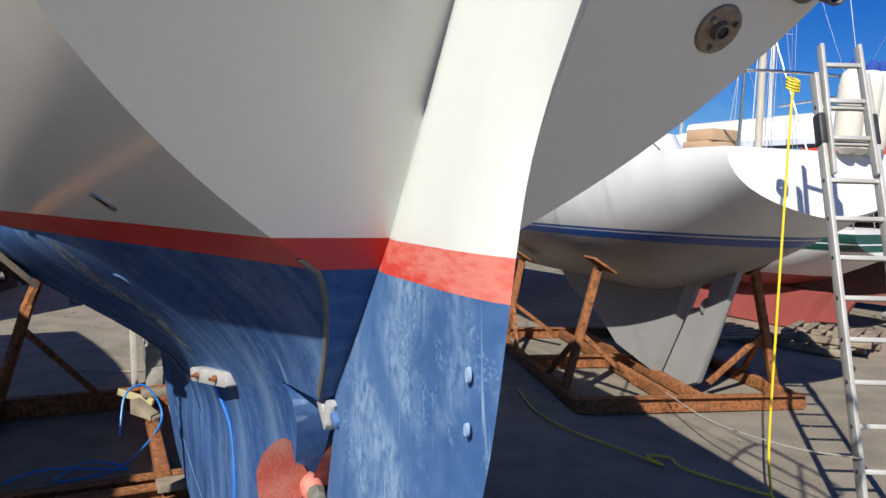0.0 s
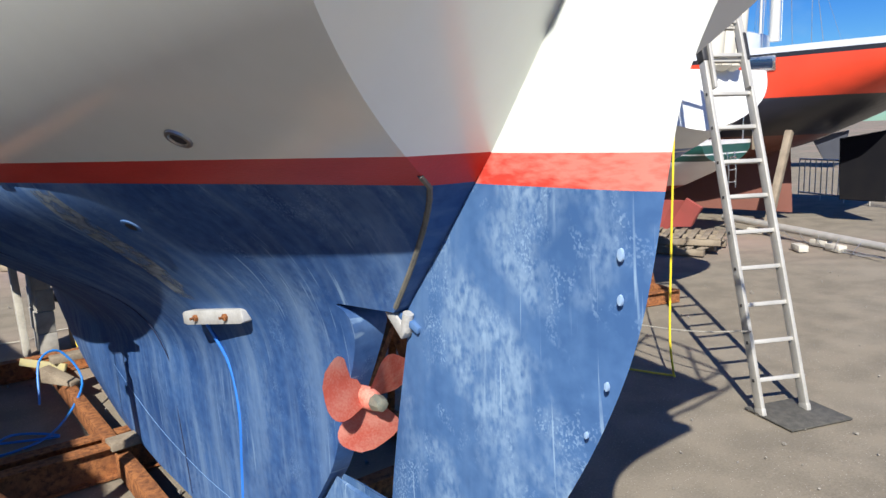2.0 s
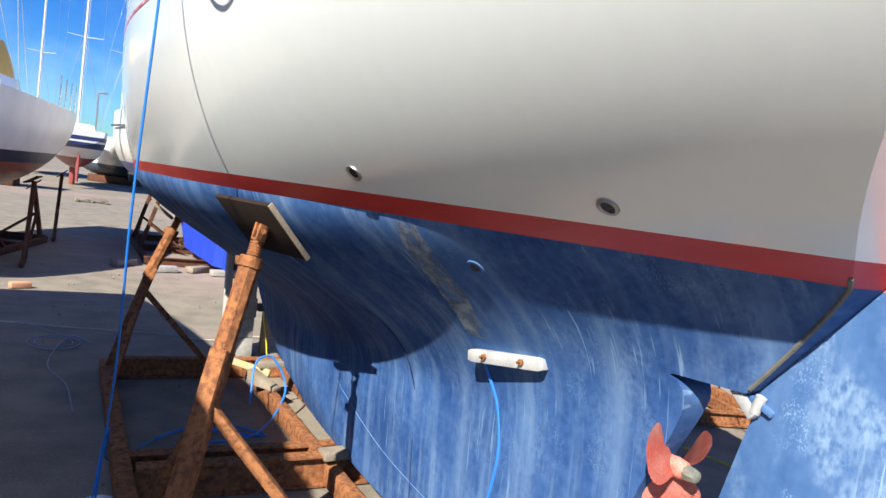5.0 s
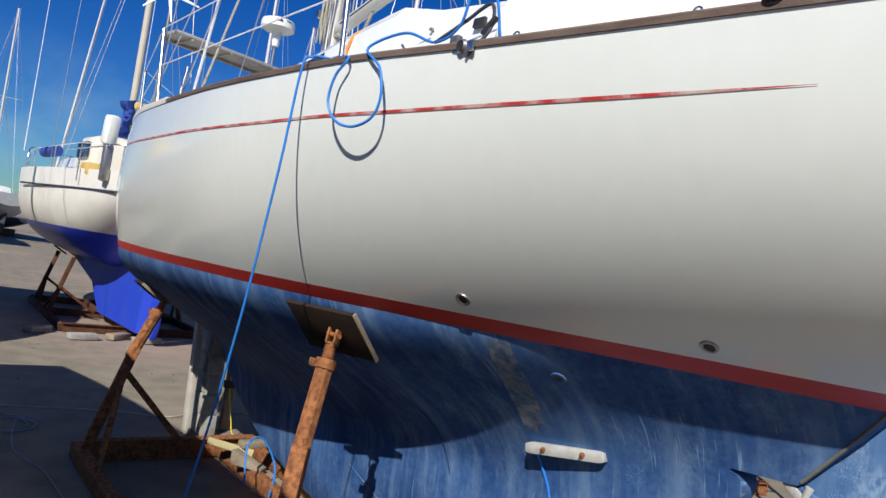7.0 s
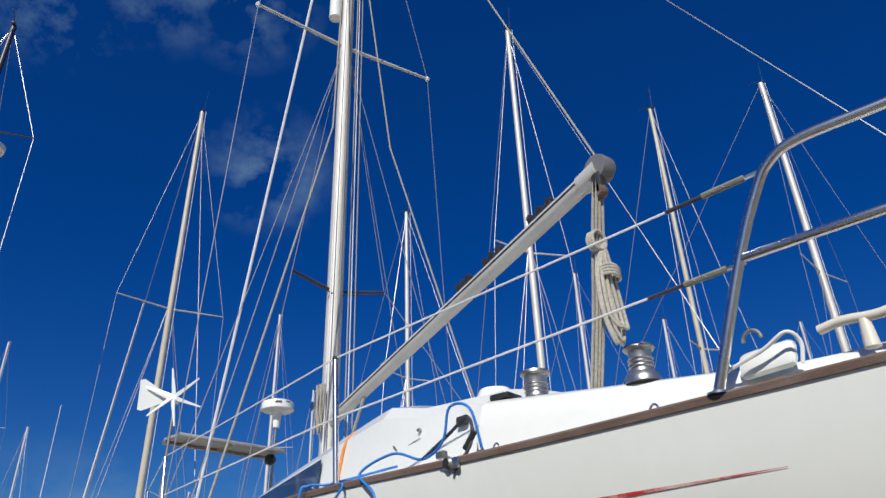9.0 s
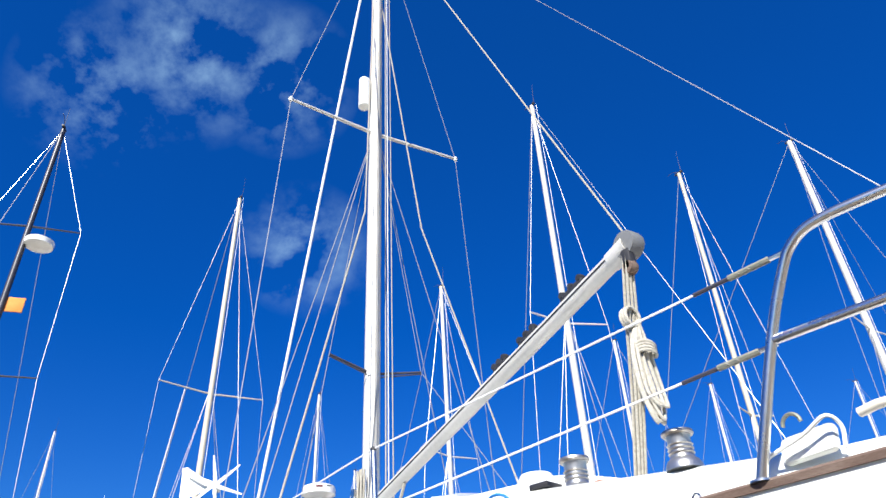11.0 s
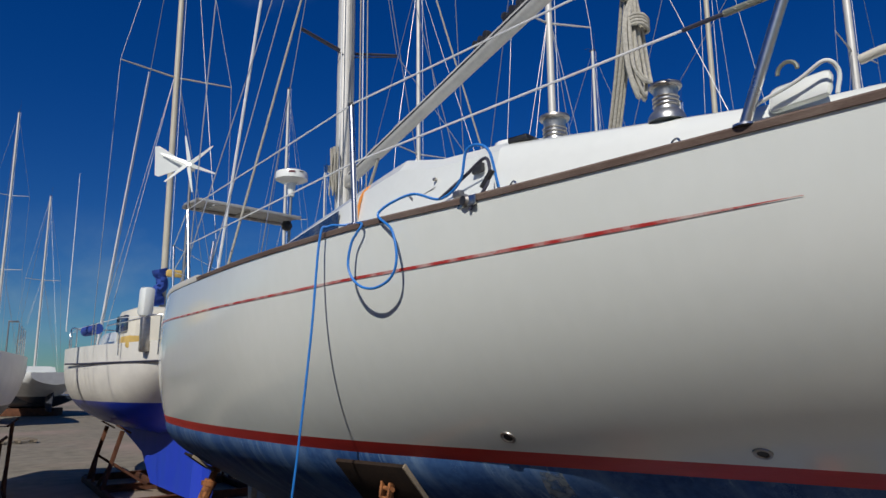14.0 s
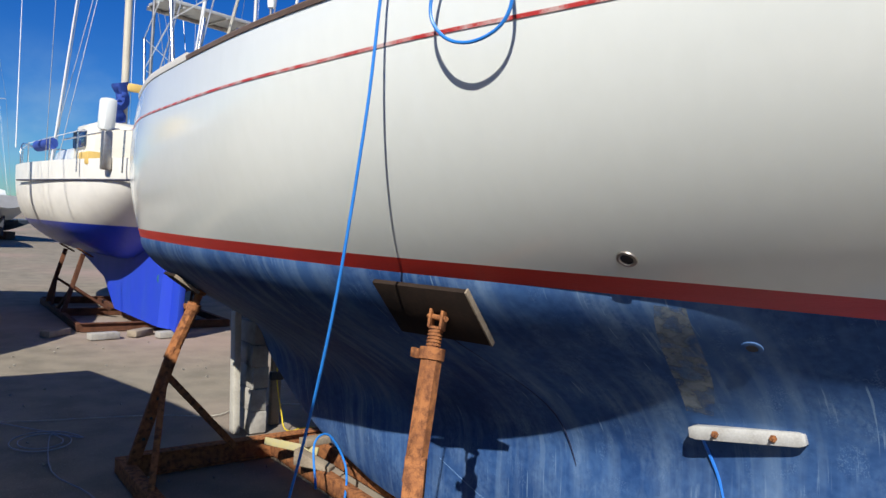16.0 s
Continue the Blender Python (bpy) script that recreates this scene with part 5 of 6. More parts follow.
# ---- cradle under the yacht ----
cradle = thing("cradle", "rusty welded steel cradle with padded screw posts", "cradle", at(0, 0, 0))
MX = lambda x: 2 * CX - x
for x in (-0.85, MX(-0.85)):
    part("side_beam", bar((x, 3.0, 0.06), (x, 7.0, 0.06), 0.10, 0.12), RUST, cradle)
for y, h in ((3.10, 0.15), (4.42, 0.20), (4.78, 0.13), (6.85, 0.17)):
    part("cross_beam", ibeam((-0.80, y, 0.0), (MX(-0.80), y, 0.0), 0.10, h), RUST, cradle)
for x in (CX - 0.17, CX + 0.17):
    part("keel_beam", bar((x, 3.05, 0.075), (x, 6.9, 0.075), 0.08, 0.13), RUST, cradle)
for y, zt in ((3.10, 0.172), (4.42, 0.205), (6.2, 0.3)):
    pb = thing("packing_block", "weathered timber packing block under the keel", "timber block", None, "packing blocks")
    part("block", box((0.42, 0.12, 0.05), at(CX - 0.03, y, zt - 0.005, 0, 0, 4), 0.004), TIMBER, pb)
pk = thing("wedge", "pale timber wedge beside the keel", "timber wedge")
part("wedge", slab([(0, 0), (0.32, 0), (0.32, 0.03), (0, 0.12)], 0.09, at(CX - 0.25, 6.2, 0.14, 90, 0, -60), 0.004), TIMBER, pk)


def screw_post(sign, foot, joint, tip, near):
    s = lambda p: Vector((p[0] if sign < 0 else MX(p[0]), p[1], p[2]))
    foot, joint, tip = s(foot), s(joint), s(tip)
    d = (tip - joint).normalized()
    p = part("post", bar(foot, joint, 0.085, 0.085, 0.006), RUST, cradle, "pitted rusty square post")
    n = (joint - foot).normalized()
    for f in (0.25, 0.42, 0.58, 0.72):
        q = foot + (joint - foot) * f
        part("pin_hole", lathe([(0.012, 0), (0.012, 0.002)], Matrix.Translation(q + Vector((0.02 * sign * 0, -0.0437, 0.0))) @ at(0, 0, 0, 90, 0, 0), 10), BLACK, p)
    part("upper_tube", cyl(bmesh.new(), joint - d * 0.1, tip - d * 0.13, 0.047, 0.047, 8), RUST, cradle, "orange rusty upper tube")
    part("collar", cyl(bmesh.new(), tip - d * 0.16, tip - d * 0.11, 0.055, 0.055, 12), RUST, p)
    part("lug", box((0.02, 0.05, 0.04), Matrix.Translation(tip - d * 0.135 + Vector((0.045 * sign, 0.055, 0))), 0.004), RUST, p)
    sc = cyl(bmesh.new(), tip - d * 0.13, tip - d * 0.02, 0.027, 0.027, 12)
    part("screw", sc, RUST, cradle, "rusty threaded screw")
    for k in range(7):
        part("thread", cyl(bmesh.new(), tip - d * (0.115 - 0.014 * k), tip - d * (0.108 - 0.014 * k), 0.032, 0.032, 12), RUST, cradle)
    for e in (-0.04, 0.04):
        part("fork", bar(tip - d * 0.03 + Vector((0, e, 0)), tip + d * 0.05 + Vector((0, e, 0)), 0.012, 0.06, 0.003), RUST, cradle)
    part("fork_pin", rod(tip + d * 0.02 + Vector((0, -0.06, 0)), tip + d * 0.02 + Vector((0, 0.06, 0)), 0.012), RUST, cradle)
    a = foot + (joint - foot) * 0.78
    part("brace", bar(a, s((-0.02, foot.y - 0.02 if near else foot.y, 0.13)), 0.05, 0.05), RUST, cradle)
    part("brace", bar(a, s((-0.85, foot.y + (0.62 if near else -0.62), 0.10)), 0.045, 0.045), RUST, cradle)


for sg in (-1, 1):
    screw_post(sg, (-0.85, 3.22, 0.08), (-0.585, 3.51, 1.10), (-0.46, 3.59, 1.63), True)
    screw_post(sg, (-0.83, 6.80, 0.08), (-0.565, 6.75, 1.0), (-0.40, 6.70, 1.44), False)
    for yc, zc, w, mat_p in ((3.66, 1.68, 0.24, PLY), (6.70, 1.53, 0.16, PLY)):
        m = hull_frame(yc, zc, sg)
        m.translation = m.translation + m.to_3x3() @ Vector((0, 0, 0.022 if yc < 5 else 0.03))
        pad = part("pad", box((w * 2, 0.33 if yc < 5 else 0.22, 0.022), m, 0.003), mat_p, cradle, "shade-dark plywood pad against the hull")
        part("pad_edge", box((0.010, 0.334 if yc < 5 else 0.224, 0.026), m @ at(-w - 0.004, 0, 0), 0.002), TIMBER, pad)

# props under the bow
pp = thing("timber_prop", "pale upright timber post under the bow", "post", at(0.27, 7.6, 0))
part("post", bar((0.015, 0, 0), (-0.025, 0, 1.15), 0.11, 0.06), PALE_POST, pp)
blk = thing("block_pile", "stacked rough concrete blocks under the bow", "block stack", at(0.46, 7.66, 0))
for k in range(5):
    part("block", box((0.16, 0.40, 0.205), at(0.005 * (-1) ** k, 0.01 * (k % 3), 0.105 + 0.21 * k, 0, 0, 2 * (k % 3) - 2), 0.008), CONCRETE, blk)
pp2 = thing("timber_prop", "grey timber post beside the blocks", "post", at(0.72, 7.7, 0))
part("post", bar((0, 0, 0), (0, 0, 0.95), 0.09, 0.07), TIMBER, pp2)
lv = thing("spirit_level", "worn yellow spirit level lying on the cradle", "level", at(0.52 - 0.28, 6.3, 0.24, -18, 0, -60))
part("body", box((0.5, 0.025, 0.06), None, 0.004), SIDE_YELLOW, lv)

# ---- ladder ----
lad = thing("ladder", "weathered aluminium extension ladder leaning towards the yacht", "ladder", pose(4.01, 2.245, 0, 0, 0, -26.5) @ pose(0, 0, 0, -18.4, 0, 0))
WL = 0.17
for sg in (-1, 1):
    st = bar((sg * WL, 0, 0.0), (sg * WL, 0, 3.02), 0.028, 0.075, 0.004, up=(0, 1, 0))
    part("stile", st, ALUM, lad)
    part("foot", box((0.034, 0.085, 0.05), at(sg * WL, 0, 0.02), 0.006), ALUM, lad)
    part("inner_stile", bar((sg * (WL - 0.032), -0.035, 2.3), (sg * (WL - 0.045), -0.035, 3.22), 0.024, 0.06, 0.004, up=(0, 1, 0)), ALUM, lad, "paint-splashed inner stile")
    part("rubber_wrap", box((0.05, 0.09, 0.22), at(sg * WL, 0, 2.62), 0.015), BLACK, lad, "black rubber wrap")
for k in range(11):
    r = part("rung", box((2 * WL - 0.02, 0.036, 0.03), at(0, 0, 0.255 * (k + 0.9)), 0.006), ALUM, lad)
    for sg in (-1, 1):
        part("rung_end", box((0.004, 0.022, 0.022), at(sg * (WL + 0.0155), 0, 0.255 * (k + 0.9)), 0.002), BLACK, r)
for k in range(3):
    part("rung", box((2 * WL - 0.1, 0.03, 0.03), at(0, -0.035, 2.55 + 0.26 * k), 0.006), ALUM, lad)
mat_ = thing("rubber_mat", "dark gritty rubber mat under the ladder", "mat", pose(4.05, 2.17, 0.0, 0, 0, -20))
part("sheet", box((0.5, 0.42, 0.012), at(0, 0, 0.004), 0.003), material("gritty rubber", (0.06, 0.058, 0.05), (0.14, 0.13, 0.11), rough=0.9, scale=20, fine=160), mat_)

# yellow hose from the ladder's top, and the pale lines on the ground
yh = thing("yellow_hose", "yellow hose tied to the ladder and trailing on the ground", "hose")
LT = Vector((4.20, 3.25, 2.80))
part("hanging_hose", tube(spline([LT + Vector((0.02, 0.02, 0.02)), LT + Vector((-0.1, -0.06, -0.2)), LT + Vector((-0.16, -0.1, -1.0)), (4.02, 3.14, 1.0), (4.01, 3.13, 0.35), (4.02, 3.1, 0.06), (4.08, 3.15, 0.012), (4.0, 3.35, 0.012), (3.88, 3.75, 0.012), (3.95, 3.95, 0.012), (3.8, 4.05, 0.012), (3.78, 3.85, 0.014), (3.7, 4.3, 0.012), (3.6, 4.8, 0.012), (3.65, 5.4, 0.012), (3.9, 6.1, 0.012)], 7), 0.0085, 8), HOSE_YELLOW, yh)
for k in range(4):
    part("wrap", tube([LT + Vector((-0.02 + 0.05 * math.cos(a), 0.03 * math.sin(a) + 0.0, 0.02 * k - 0.03 + 0.02 * math.sin(a))) for a in np.linspace(0, 6.2, 12)], 0.008, 6), HOSE_YELLOW, yh)
wr = thing("tether_rope", "thin white rope from the ladder to the cradle", "rope")
part("rope", tube(spline([(3.90, 2.43, 0.55), (4.0, 3.0, 0.42), (4.3, 3.9, 0.28), (4.75, 4.85, 0.21)], 6), 0.006, 6), ROPE_WHITE, wr)
gl = thing("ground_cable", "thin pale cable lying across the yard", "cable")
part("cable", tube(spline([(-9, 8.9, 0.008), (-4, 9.0, 0.008), (-2.0, 8.93, 0.008), (-1.2, 8.7, 0.008), (-0.24, 8.46, 0.008), (0.3, 8.2, 0.008), (0.8, 8.4, 0.008), (2.0, 8.0, 0.008)], 6), 0.007, 6), ROPE_WHITE, gl)
gl2 = thing("ground_cable", "dark coiled cable lying on the asphalt", "cable")
part("cable", tube(spline([(-1.6, 8.9, 0.012)] + [(-1.25 + (0.28 - 0.008 * k) * math.cos(0.8 * k), 8.0 + (0.33 - 0.01 * k) * math.sin(0.8 * k), 0.012) for k in range(18)] + [(-1.3, 7.2, 0.012), (-1.15, 6.6, 0.012), (-1.1, 5.9, 0.012)], 4), 0.006, 6), material("faded cable", (0.25, 0.27, 0.3), rough=0.6), gl2)
gl3 = thing("ground_cable", "dark extension cable by the concrete blocks", "cable")
part("cable", tube(spline([(0.62, 7.45, 0.8), (0.6, 7.4, 0.5), (0.66, 7.4, 0.2), (0.7, 7.35, 0.03), (0.95, 7.4, 0.012), (1.3, 7.2, 0.012)], 6), 0.006, 6), HOSE_YELLOW, gl3)
part("socket_box", box((0.12, 0.07, 0.08), at(0.60, 7.42, 0.55), 0.01), BLACK, gl3, "dark socket box")
pl = thing("plastic_pipe", "short white plastic pipe on the ground", "pipe")
part("pipe", rod((-0.75, 4.05, 0.03), (-0.25, 3.85, 0.03), 0.028, 0.028, 14), GELCOAT, pl)
rg = thing("rag", "crumpled white paper on the asphalt", "litter", at(-0.98, 4.4, 0.02))
bm = bmesh.new()
bmesh.ops.create_icosphere(bm, subdivisions=2, radius=0.06)
for v in bm.verts:
    v.co = Vector((v.co.x * 1.6, v.co.y, v.co.z * 0.3)) * (1 + 0.5 * noise.noise(v.co * 30))
part("paper", bm, GELCOAT, rg)
bk = thing("brick", "loose orange brick on the asphalt", "brick", pose(-1.72, 11.0, 0.0, 0, 0, 25))
part("body", box((0.25, 0.11, 0.075), at(0, 0, 0.037), 0.006), BRICK, bk)


def pebble(x, y, r, mat, lab):
    p = thing("stone", lab, "stone", at(x, y, 0), "loose stones")
    bm = bmesh.new()
    bmesh.ops.create_icosphere(bm, subdivisions=2, radius=r)
    for v in bm.verts:
        k = 1 + 0.35 * noise.noise(v.co * (1.2 / r) + Vector((x * 9, y * 9, 0)))
        v.co = Vector((v.co.x * k * 1.2, v.co.y * k, v.co.z * k * 0.7 + r * 0.5))
    part("body", bm, mat, p)


for x, y, r, b in ((0.157, 2.756, 0.028, 0), (0.20, 2.72, 0.022, 1), (0.25, 2.70, 0.026, 0), (0.21, 2.83, 0.024, 0), (0.08, 2.80, 0.02, 0), (0.02, 2.72, 0.014, 0), (-0.02, 2.78, 0.012, 0)):
    pebble(x, y, r, BRICK if b else STONE, "small orange brick chip" if b else "small grey angular stone")
rs = random.Random(11)
gv = bmesh.new()
for k in range(900):
    x, y = rs.uniform(-3, 9), rs.uniform(-0.5, 14)
    r = 0.004 + 0.010 * rs.random() ** 3
    m = at(x, y, r * 0.3, rs.uniform(0, 90), rs.uniform(0, 90), rs.uniform(0, 90)) @ Matrix.Diagonal((r * 1.4, r, r * 0.8, 1))
    bmesh.ops.create_cube(gv, size=1.4, matrix=m)
tagged(part("grit", gv, STONE, None, "", False), "scattered pale grit and chips on the asphalt", "grit", kind="stuff")

# ---- gear of the neighbouring yachts ----


def frame_cradle(label, cx, y0, y1, half, turn, tops, RUST=RUST):
    c = thing("cradle", label, "cradle", pose(cx, y0, 0, 0, 0, turn), "cradles in the yard")
    L = y1 - y0
    for x in (-half, half):
        part("side_beam", bar((x, 0, 0.06), (x, L, 0.06), 0.09, 0.12), RUST, c)
    for y in (0.0, L * 0.5, L):
        part("cross_beam", ibeam((-half, y, 0.0), (half, y, 0.0), 0.1, 0.14), RUST, c)
    for x in (-0.15, 0.15):
        part("keel_beam", bar((x, 0, 0.06), (x, L, 0.06), 0.08, 0.11), RUST, c)
    for y, z, inx in tops:
        for sg in (-1, 1):
            part("post", bar((sg * half, y, 0.1), (sg * (half - inx), y, z), 0.075, 0.075), RUST, c)
            part("brace", bar((sg * (half - inx * 0.5), y, z * 0.5), (sg * (half - inx * 0.5) * 0.4, y, 0.14), 0.05, 0.05), RUST, c)
            part("brace", bar((sg * (half - inx * 0.5), y, z * 0.5), (sg * half, y + (0.6 if y < L / 2 else -0.6), 0.1), 0.05, 0.05), RUST, c)
            part("pad", box((0.28, 0.3, 0.025), at(sg * (half - inx - 0.02), y, z + 0.03, 0, sg * -32, 0), 0.004), RUST, c)
    return c


frame_cradle("rusty steel cradle under the white yacht", 5.12, 4.85, 8.4, 1.15, -17, ((0.45, 1.33, 0.3), (2.9, 1.2, 0.2)))
frame_cradle("dark rusty cradle under the blue-bottomed yacht", 1.35, 14.0, 18.0, 1.25, 0, ((1.6, 1.2, 0.3), (3.4, 1.2, 0.3)), RUST_DARK)
frame_cradle("dark rusty cradle under the red-bottomed yacht", -2.65, 16.5, 19.5, 1.1, 165, ((0.3, 1.2, 0.2), (2.7, 1.2, 0.2)), RUST_DARK)
for x, y, h in ((-1.8, 13.3, 1.25), (-1.45, 17.0, 1.35)):
    stand("boat_stand", x, y, h, 0.0 + 0.05, "dark steel tripod boat stand", RUST_DARK, "boat stands")

# white yacht: outlet, rail, fenders and boxes on its stern
part("outlet", lathe([(0.045, -0.02), (0.045, 0.01), (0.075, 0.012), (0.078, 0.0)], at(-0.21, -0.03, 2.05, 77, 0, 0), 24), STEEL_DULL, wb, "steel exhaust flange")
part("outlet_hole", lathe([(0.044, -0.01), (0.044, 0.004)], at(-0.21, -0.032, 2.05, 77, 0, 0), 20), BLACK, wb)
for x in (-0.75, 0.75):
    part("rail_post", rod((x, 0.15, 2.42), (x, 0.12, 3.05), 0.014), STEEL, wb)
part("rail_tube", tube(spline([(-0.95, 1.6, 3.05), (-0.9, 0.5, 3.05), (-0.75, 0.1, 3.05), (0, 0.0, 3.05), (0.75, 0.1, 3.05), (0.9, 0.5, 3.05), (0.95, 1.6, 3.05)], 5), 0.013, 8), STEEL, wb)
part("jib_track", bar((-0.75, 0.5, 2.47), (-0.85, 1.4, 2.47), 0.03, 0.02, 0), ALUM, wb)
part("spray_hood", lathe([(0.42, 0), (0.42, 0.12), (0.34, 0.28), (0.15, 0.34)], at(-0.45, 2.0, 2.42), 20), GELCOAT, wb)
for x, mt in ((0.12, 0), (0.26, 1), (0.40, 0)):
    f = thing("fender", "long cream inflatable fender lashed to the stern rail", "fender", wb.matrix_world @ at(x, -0.06, 2.42, 4, 3 * mt, 0), "fenders on the stern rail")
    part("body", lathe([(0.03, 0.0), (0.09, 0.05), (0.105, 0.15), (0.105, 0.55), (0.09, 0.64), (0.05, 0.68)], None, 16), CREAM, f)
    part("end_cap", lathe([(0.06, 0.66), (0.05, 0.72), (0.02, 0.76)], None, 12), CANVAS_BLUE, f)
for dx, dz in ((-0.55, 0.0), (-0.52, 0.105)):
    c = thing("cardboard_box", "flat brown cardboard box on the aft deck", "box", wb.matrix_world @ at(dx, 0.75, 2.44 + dz, 0, 0, 8 + 40 * dz))
    part("carton", box((0.38, 0.28, 0.10), at(0, 0, 0.05), 0.004), CARD, c)
part("prop_hub", lathe([(0.02, 0), (0.09, 0.01), (0.03, 0.02)], at(0.0, 1.38, 0.95, 90, 0, 0), 12), BRONZE, wb)

# cream yacht with blue underbody: gantry with solar panel, wind turbine and radar
G = bb
for x, z in ((-0.78, 5.7), (1.1, 5.75)):
    part("gantry_pole", rod((x, 0.1, 2.6), (x, 0.0, z), 0.028, 0.024), STEEL_DULL, G)
sp = part("solar_panel", box((1.85, 0.75, 0.05), at(0.16, -0.05, 5.12, 4, 2, 0), 0.01), material("panel back", (0.45, 0.45, 0.43), (0.36, 0.36, 0.34), rough=0.5, metal=0.3, scale=6), G, "solar panel seen from below")
for x in (-0.5, 0.16, 0.8):
    part("panel_rib", box((0.03, 0.76, 0.03), at(x, -0.05, 5.08, 4, 2, 0), 0.004), ALUM, sp)
for y in (-0.4, 0.3):
    part("panel_rail", box((1.9, 0.04, 0.06), at(0.16, y, 5.09, 4, 2, 0), 0.006), STEEL_DULL, sp)
part("search_light", lathe([(0.03, 0), (0.09, 0.02), (0.10, 0.10), (0.05, 0.16)], at(0.92, -0.1, 4.95, 100, 0, 30), 16), BLACK, G)
wt = part("wind_turbine", lathe([(0.03, -0.16), (0.06, -0.1), (0.07, 0.05), (0.05, 0.10)], at(-0.78, 0.02, 5.80, 78, 0, -35), 16), GELCOAT, G, "white wind turbine body")
for k in range(6):
    a = k * 60 + 10
    part("turbine_blade", slab([(-0.026, 0.03), (0.034, 0.03), (0.040, 0.12), (0.014, 0.50), (-0.008, 0.50)], 0.010, at(-0.78, 0.02, 5.80, 0, 0, -35) @ at(0, -0.10, 0) @ at(0, 0, 0, 90, 0, 0) @ at(0, 0, 0, 0, 0, a) @ at(0, 0, 0, 0, 14, 0)), GELCOAT, wt)
part("tail_fin", slab([(0, -0.03), (0.0, 0.03), (0.45, 0.30), (0.52, 0.28), (0.50, -0.22), (0.44, -0.24)], 0.012, at(-0.82, 0.10, 5.82) @ at(0, 0, 0, 90, 0, 160)), GELCOAT, wt)
rd = part("radar_dome", lathe([(0.10, 0.0), (0.24, 0.03), (0.30, 0.06), (0.305, 0.14), (0.29, 0.20), (0.2, 0.24), (0.05, 0.255)], at(1.1, 0.0, 5.80), 32), GELCOAT, G, "white radar dome")
part("brand_bar", box((0.12, 0.012, 0.035), at(0.97, -0.275, 5.95, 0, 0, -25), 0.002), material("dark maroon print", (0.12, 0.02, 0.03), rough=0.5), rd)
part("brand_bar", box((0.10, 0.012, 0.012), at(1.15, -0.302, 5.97, 0, 0, 8), 0.002), BLACK, rd)
part("radar_mount", rod((1.1, 0, 5.55), (1.1, 0, 5.82), 0.06, 0.09), GELCOAT, rd)
for x in (-1.05, -0.35, 0.35, 1.05):
    part("stern_rail_post", rod((x, 0.25, 2.6), (x, 0.2, 3.25), 0.014), STEEL, bb)
part("stern_rail", tube(spline([(-1.3, 2.6, 3.2), (-1.2, 0.8, 3.22), (-1.05, 0.2, 3.25), (0, 0.1, 3.25), (1.05, 0.2, 3.25), (1.2, 0.8, 3.22), (1.3, 2.6, 3.2)], 5), 0.013, 8), STEEL, bb)
part("spray_hood", box((2.0, 1.3, 0.95), at(0, 2.7, 3.1), 0.22), CREAM, bb, "cream canvas spray hood")
part("outboard", box((0.2, 0.26, 0.5), at(-1.15, 0.75, 3.5, 6, 0, 10), 0.06), GELCOAT, bb, "white outboard motor cowl")
part("outboard_leg", box((0.14, 0.16, 0.6), at(-1.15, 0.72, 2.95), 0.03), STEEL_DULL, bb)
bm = tube(spline([(-0.10, 3.62, 3.75), (-0.16, 3.58, 4.0), (-0.06, 3.6, 4.2), (-0.14, 3.58, 4.5)], 8), 0.12, 14)
for v in bm.verts:
    v.co += Vector((1, 1, 0.4)) * 0.09 * noise.noise(v.co * 7.0) + Vector((0.5, 1, 0)) * 0.05 * noise.noise(v.co * 19.0)
part("sail_bundle", bm, CANVAS_BLUE, bb, "crumpled blue sail cover on the boom")
part("lifebuoy", box((0.35, 0.1, 0.16), at(0.0, 3.0, 4.35), 0.05), YELLOW_PAD, bb)
part("rub_rail", tube([(-0.93 - 0.62 * math.sin(min(1, s * 2.2) * 1.57) , s * 9.6, 2.50 + 0.25 * max(0, s - 0.3) ** 2 * 2) for s in np.linspace(0.0, 0.5, 12)], 0.018, 6), WIRE_DARK, bb, "dark rubbing strake")
for k in range(2):
    part("name_bar", box((0.11, 0.008, 0.07), at(-0.62 + 0.16 * k, -0.004, 2.28), 0.002), material("dark print", (0.08, 0.06, 0.05), rough=0.6), bb)
part("propeller", lathe([(0.02, 0), (0.13, 0.01), (0.03, 0.03)], at(-0.05, 1.05, 0.95, 90, 20, 0), 14), material("green antifouling", (0.02, 0.12, 0.2), rough=0.6), bb)
for x, y, s in ((-0.3, 13.7, 1), (0.3, 13.2, 0), (0.9, 13.4, 1), (1.3, 13.1, 0)):
    b = thing("timber_block" if s else "concrete_block", "loose timber offcut on the ground" if s else "loose concrete block on the ground", "block", pose(x, y, 0, 0, 0, 30 * s + 10))
    part("body", box((0.45, 0.18, 0.10), at(0, 0, 0.05), 0.008), TIMBER if s else CONCRETE, b)

# cream yacht beside the lane: tan cover and rail
part("cover", lathe([(0.7, 0), (0.68, 0.5), (0.5, 0.95), (0.1, 1.1)], at(0, 3.3, 2.68), 20), YELLOW_PAD, lb, "tan canvas cover")
part("radar_dome", lathe([(0.1, 0), (0.26, 0.05), (0.27, 0.15), (0.1, 0.22)], at(-0.27, 4.9, 10.3), 20), GELCOAT, lb, "white radar dome")
part("flag_panel", box((0.35, 0.03, 0.3), at(-0.18, 4.88, 9.05), 0.01), ORANGE, lb, "small orange reflector panel")
for y in (0.3, 1.1, 1.9, 2.7):
    for sg in (-1, 1):
        part("rail_post", rod((sg * (0.88 + 0.16 * y), y, 2.6), (sg * (0.88 + 0.16 * y), y, 3.25), 0.013), STEEL, lb)

